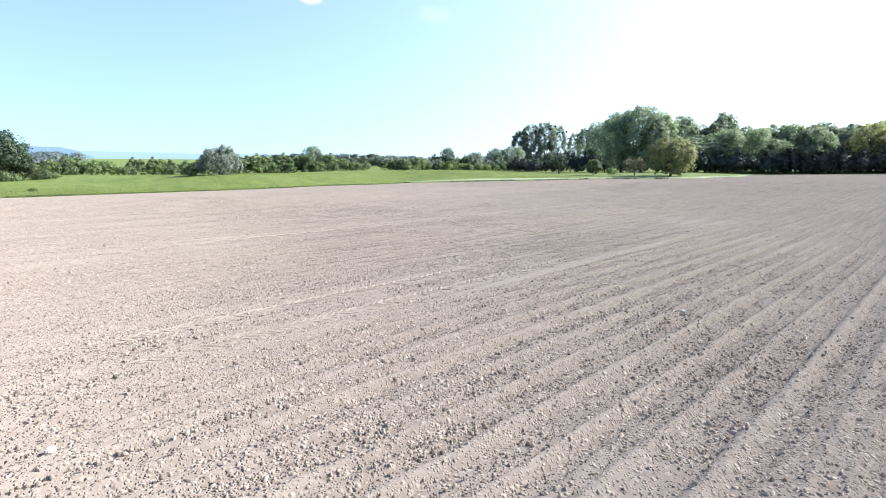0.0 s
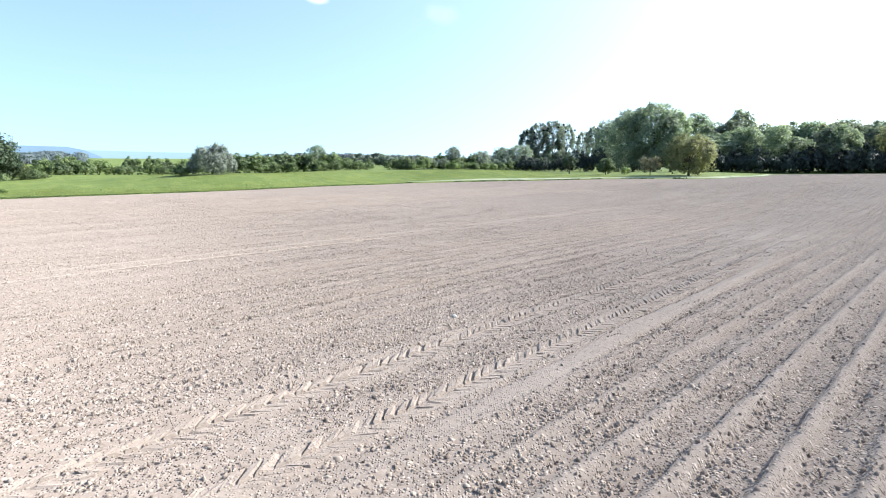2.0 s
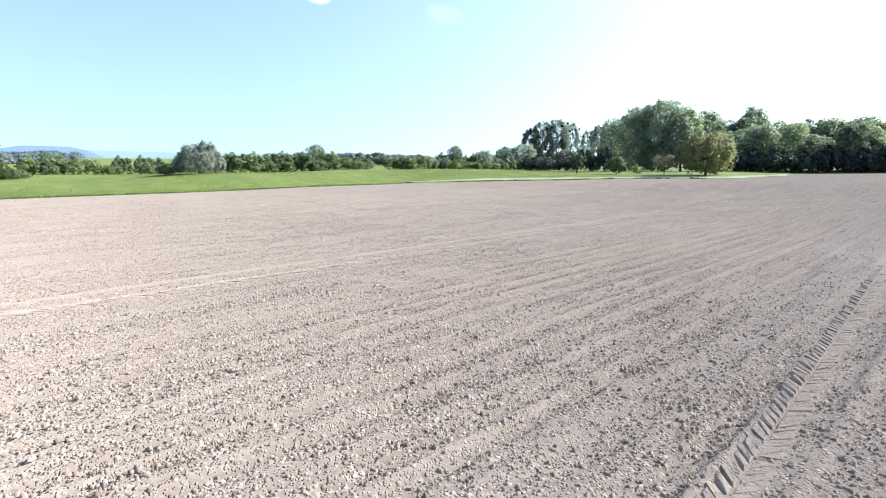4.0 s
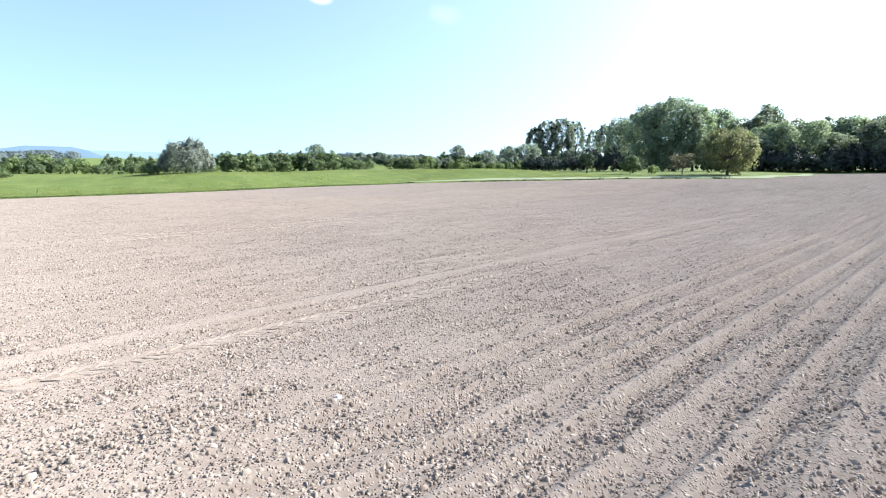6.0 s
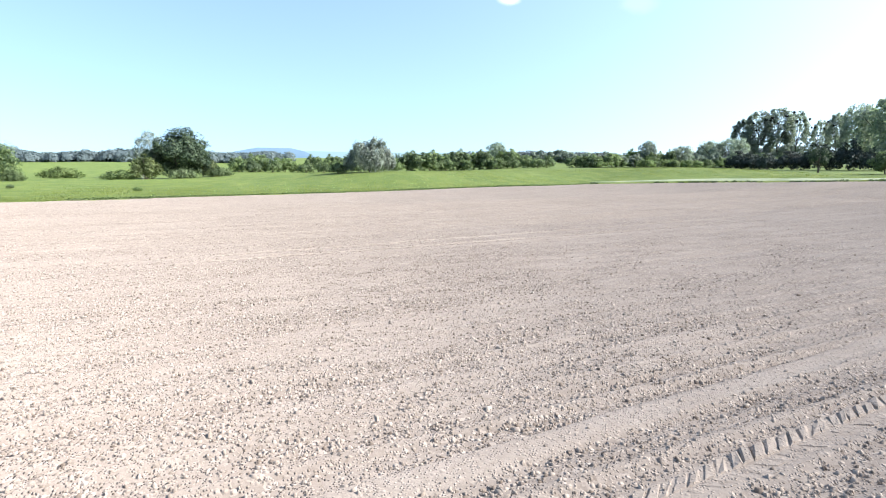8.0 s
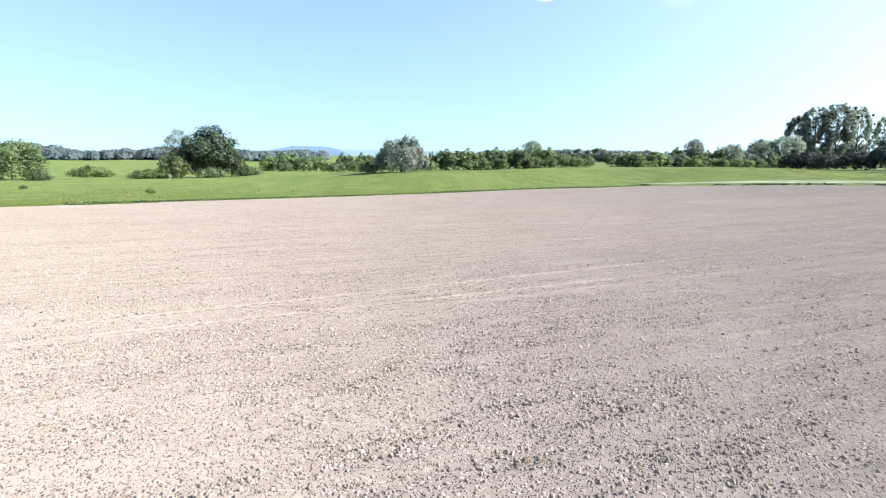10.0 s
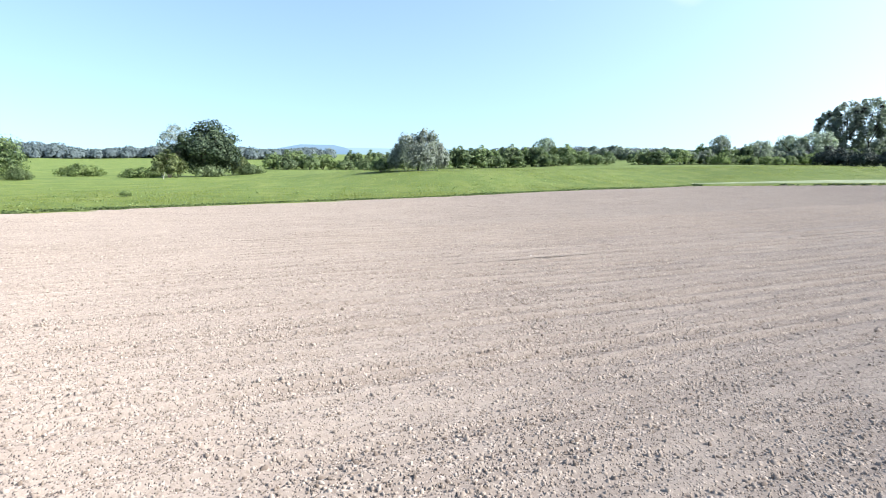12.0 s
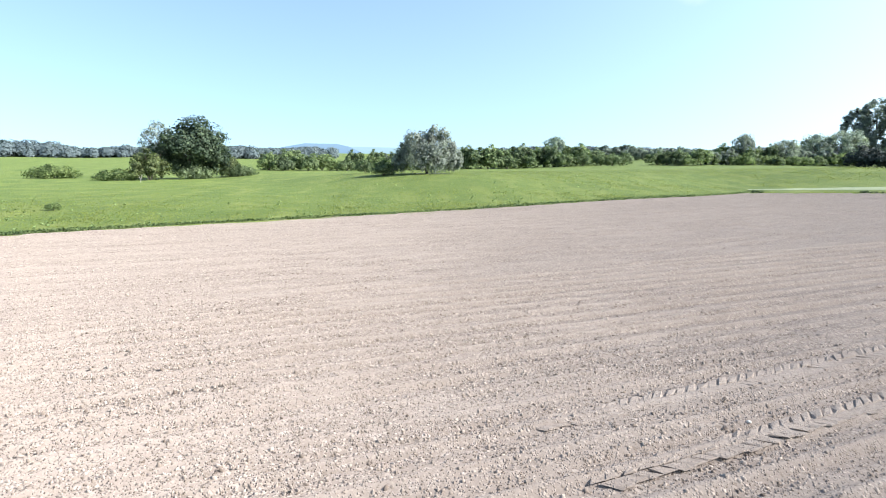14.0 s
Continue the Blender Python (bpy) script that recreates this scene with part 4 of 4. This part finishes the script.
# ---- long grass of the bank ----
def grass_blades(name, count, seed, box, reach, low, high, label, wide=0.09):
    """Blades scattered outside the field, thinning out with the distance from its edge."""
    rng = np.random.default_rng(seed)
    x, y = rng.uniform(box[0], box[1], count), rng.uniform(box[2], box[3], count)
    out = out_of_field(x, y)
    ok = (out > -0.3 + 0.5 * wobble(x * 0.6 + y, 0.7) * wobble(x - y, 1.9)) & (rng.random(count) < np.exp(-np.maximum(out, 0) / reach))
    x, y = x[ok], y[ok]
    n = len(x)
    patch = 0.55 + 0.9 * wobble(x + 0.7 * y, 2.6) * wobble(y - 0.5 * x + 300, 2.2)
    h = rng.uniform(low, high, n) * patch
    z = land(x, y) - 0.03 - 0.30 * smooth(-out[ok], 0.0, 1.5)
    ang = rng.uniform(0, 2 * math.pi, n)
    w = rng.uniform(0.5, 1.2, n) * wide
    lean = rng.normal(0.08, 0.16, (n, 2))
    a0 = np.stack([x - np.cos(ang) * w, y - np.sin(ang) * w, z], 1)
    a1 = np.stack([x + np.cos(ang) * w, y + np.sin(ang) * w, z], 1)
    a2 = np.stack([x + lean[:, 0] * h * 2, y + lean[:, 1] * h * 2, z + h], 1)
    turned = np.sin(ang) * 0.75 + np.cos(ang) * 0.65 < 0
    a0[turned], a1[turned] = a1[turned].copy(), a0[turned].copy()
    v = np.stack([a0, a1, a2], 1).reshape(-1, 3)
    up = np.repeat(np.array([(0.0, 0.0, 1.0)]) + rng.normal(0, 0.25, (n, 3)), 3, 0)
    return tagged(mesh_object(name, v, np.arange(3 * n).reshape(n, 3), BLADE, normals=(up / np.linalg.norm(up, axis=1, keepdims=True)).tolist()), label, "grass", kind="stuff")


grass_blades("long_grass", 900000, 51, (-125, 45, 20, 190), 17, 0.06, 0.17, "long green grass on the bank beside the field", 0.1)


def weeds(name, line, count, seed, low, high, reach, leaf, label, size=0.09, gaps=0.0, sprays=12):
    """Leafy weeds in tufts beside a line, up to a reach outward from the field."""
    rng = np.random.default_rng(seed)
    pts = np.array(line, float)
    step = np.hypot(*(pts[1:] - pts[:-1]).T)
    at = rng.random(count) * step.sum()
    at = at[wobble(at + 50 * seed, 2.3) >= gaps]
    x, y = (np.interp(at, np.concatenate([[0], np.cumsum(step)]), pts[:, k]) for k in (0, 1))
    off = np.minimum(rng.exponential(reach, len(at)), 4 * reach) - 0.12
    leg = np.clip(np.searchsorted(np.cumsum(step), at), 0, len(step) - 1)
    side = np.stack([-(pts[1:] - pts[:-1])[:, 1], (pts[1:] - pts[:-1])[:, 0]], 1) / step[:, None]
    x, y = x + side[leg, 0] * off, y + side[leg, 1] * off
    tall = rng.uniform(low, high, len(x)) * (0.6 + 0.8 * wobble(at, 5.0))
    wide = tall * rng.uniform(0.5, 1.1, len(x))
    k = np.repeat(np.arange(len(x)), sprays)
    d = rng.normal(0, 1, (len(k), 3))
    d[:, 2] = np.abs(d[:, 2])
    d /= np.linalg.norm(d, axis=1, keepdims=True)
    p = np.stack([x, y, land(x, y)], 1)[k] + d * np.stack([wide, wide, tall], 1)[k] * rng.uniform(0.3, 1.0, (len(k), 1))
    v, f = leaf_cards(p, d, rng.uniform(0.6, 1.4, len(k)) * size, rng, 2.0, True)
    return tagged(mesh_object(name, v, f, leaf, normals=soft(d + np.array((0, 0, 0.4)), 3, rng, 0.3)), label, "weeds", kind="stuff")


# ragged grass whose dark leaf colour draws the shadow line at the soil's edge
weeds("edge_grass", EDGE_W[1:], 2600, 52, 0.10, 0.24, 0.10, LEAF["lowgreen"], "ragged grass along the edge of the tilled soil, coloured dark as its shadow line", 0.10, 0.0, 9)
weeds("meadow_weeds", EDGE_W[1:], 260, 53, 0.10, 0.28, 9.0, LEAF["hedge"], "scattered leafy weeds standing in the long grass", 0.08)
# dark tufts added in place of the shadowed side of the edge furrow
weeds("verge_weeds", EDGE_W[-1:] + EDGE_N[:3], 420, 54, 0.16, 0.34, 0.5, LEAF["lowgreen"], "low weeds added as a dark shadow line along the far edge of the field", 0.18, 0.45)


# ---- clods and prints in the field ----
def clods(name, count, seed, box, small, big, label, reach, lumpy=False):
    """Broken lumps of dry soil, thick in the furrows, thinner away from the middle of the field."""
    rng = np.random.default_rng(seed)
    x, y = rng.uniform(box[0], box[1], count), rng.uniform(box[2], box[3], count)
    n, s = x * EN[0] + y * EN[1], x * ES[0] + y * ES[1]
    thick = crumbly(n, s)
    d = to_line(x, y, AHEAD)
    keep = inside(x, y) & (rng.random(count) < thick * np.exp(-np.maximum(d - 5, 0) / reach))
    x, y = x[keep], y[keep]
    k = len(x)
    size = small + (big - small) * rng.random(k) ** 2.2
    if lumpy:
        rim = [(math.cos(q * 1.2566), math.sin(q * 1.2566), -0.55) for q in range(5)]
        base = np.array(rim + [(0.72, 0.15, 0.66), (-0.5, 0.5, 0.92), (-0.3, -0.62, 0.5)])
        faces = np.array([(5, 6, 7), (0, 1, 5), (1, 6, 5), (1, 2, 6), (2, 3, 6), (3, 7, 6), (3, 4, 7), (4, 5, 7), (4, 0, 5)])
    else:
        base = np.array([(-1, -0.8, -0.5), (1, -0.8, -0.5), (0, 1.1, -0.5), (0, 0, 1.1)])
        faces = np.array([(0, 1, 3), (1, 2, 3), (2, 0, 3)])
    m = len(base)
    stretch = np.stack([rng.uniform(0.9, 1.7, k), rng.uniform(0.6, 1.0, k), rng.uniform(0.65, 1.25, k)], 1)[:, None, :]
    v = base[None] * stretch * rng.uniform(0.55, 1.45, (k, m, 3)) * (size * rng.uniform(0.75, 1.3, k))[:, None, None] * 0.58
    if not lumpy:
        v[:, 3, :2] += rng.normal(0, 0.25, (k, 2)) * size[:, None]
    ang = rng.uniform(0, 2 * math.pi, k)
    c, q = np.cos(ang)[:, None], np.sin(ang)[:, None]
    v = np.stack([v[..., 0] * c - v[..., 1] * q, v[..., 0] * q + v[..., 1] * c, v[..., 2]], -1)
    v += np.stack([x, y, field_z(x, y) + 0.1 * size], 1)[:, None, :]
    f = (faces[None] + (np.arange(k) * m)[:, None, None]).reshape(-1, 3)
    return tagged(mesh_object(name, v.reshape(-1, 3), f, CLOD), label, "soil", kind="stuff")


for seed, box in ((61, (-17, 18, 0, 20)), (62, (-18, 18, 20, 40)), (63, (-34, 10, 40, 60)), (65, (-46, 2, 60, 82))):
    clods("soil_crumbs", 95000, seed, box, 0.016, 0.028, "fine dry crumbs lying on the tilled soil", 3.0)
    clods("soil_clods", 122000, seed + 10, box, 0.024, 0.048, "dry clods lying thick on the tilled soil", 3.4, True)
clods("large_clods", 130000, 64, (-60, 50, 0, 110), 0.036, 0.058, "scattered larger clods of dry soil", 20, True)


def tyre_print(across, s0, s1, depth, drift, lift, pitch, seed):
    """The print of a lugged tyre: low blocks of soil between the lug marks, fading out at its ends."""
    rng = np.random.default_rng(seed)
    verts, faces = [], []
    for i in range(int((s1 - s0) / pitch)):
        s = s0 + i * pitch
        n0 = across + drift * (s - 30)
        fade = min(1, (s - s0) / 6, (s1 - s) / 9) * (0.55 + 0.45 * float(wobble(np.array([s + seed * 7.3]), 2.0)[0]))
        for side in (-1, 1):
            sc, long = s + (0.45 * pitch if side > 0 else 0) + rng.normal(0, 0.018), rng.uniform(0.17, 0.25)
            b = len(verts)
            top = lift * fade * rng.uniform(0.45, 1.25) * (1.0 if side < 0 else 0.4)
            for up, shrink, slim in ((-0.01, 1.0, 0.46), (top, 0.85, 0.27)):
                for e, wdt in ((0, -1), (0, 1), (1, 1), (1, -1)):
                    nn = n0 + side * (0.012 + (e * shrink + (1 - shrink) * 0.5) * long)
                    ss = sc + e * (0.25 if side < 0 else 0.2) + wdt * slim * pitch + rng.normal(0, 0.022)
                    x, y = ss * ES[0] + nn * EN[0], ss * ES[1] + nn * EN[1]
                    verts.append((x, y, land_at(x, y) - depth + up + rng.normal(0, 0.007)))
            faces += [(b + 4, b + 5, b + 6, b + 7), (b, b + 1, b + 5, b + 4), (b + 1, b + 2, b + 6, b + 5), (b + 2, b + 3, b + 7, b + 6), (b + 3, b, b + 4, b + 7)]
    return tagged(mesh_object("tyre_print", verts, faces, SOIL), "lugged tractor tyre print pressed into dry soil", "tyre print", kind="stuff")


for i, ru in enumerate(RUTS):
    if ru[5]:
        tyre_print(*ru, 80 + i)


def field_stone(x, y, size, seed):
    bm = bmesh.new()
    bmesh.ops.create_icosphere(bm, subdivisions=2, radius=size / 2)
    rng = random.Random(seed)
    for vert in bm.verts:
        vert.co *= 1 + 0.22 * noise.noise(vert.co * 9 / size * 0.3 + Vector((seed, 0, 0)))
        vert.co.z *= 0.7
    me = bpy.data.meshes.new("field_stone")
    bm.to_mesh(me)
    bm.free()
    me.materials.append(STONE)
    ob = tagged(new("field_stone", me), "pale stone lying on the tilled soil", "stone")
    ob.matrix_basis = pose(x, y, float(field_z(np.array([x]), np.array([y]))[0]) + size * 0.18, 0, 0, rng.uniform(0, 360))


field_stone(-1.76, 30.33, 0.12, 558)
field_stone(0.54, 19.27, 0.12, 805)
field_stone(-4.56, 5.88, 0.13, 88)
field_stone(5.55, 12.22, 0.14, 1490)
field_stone(-17.46, 70.20, 0.08, 1325)
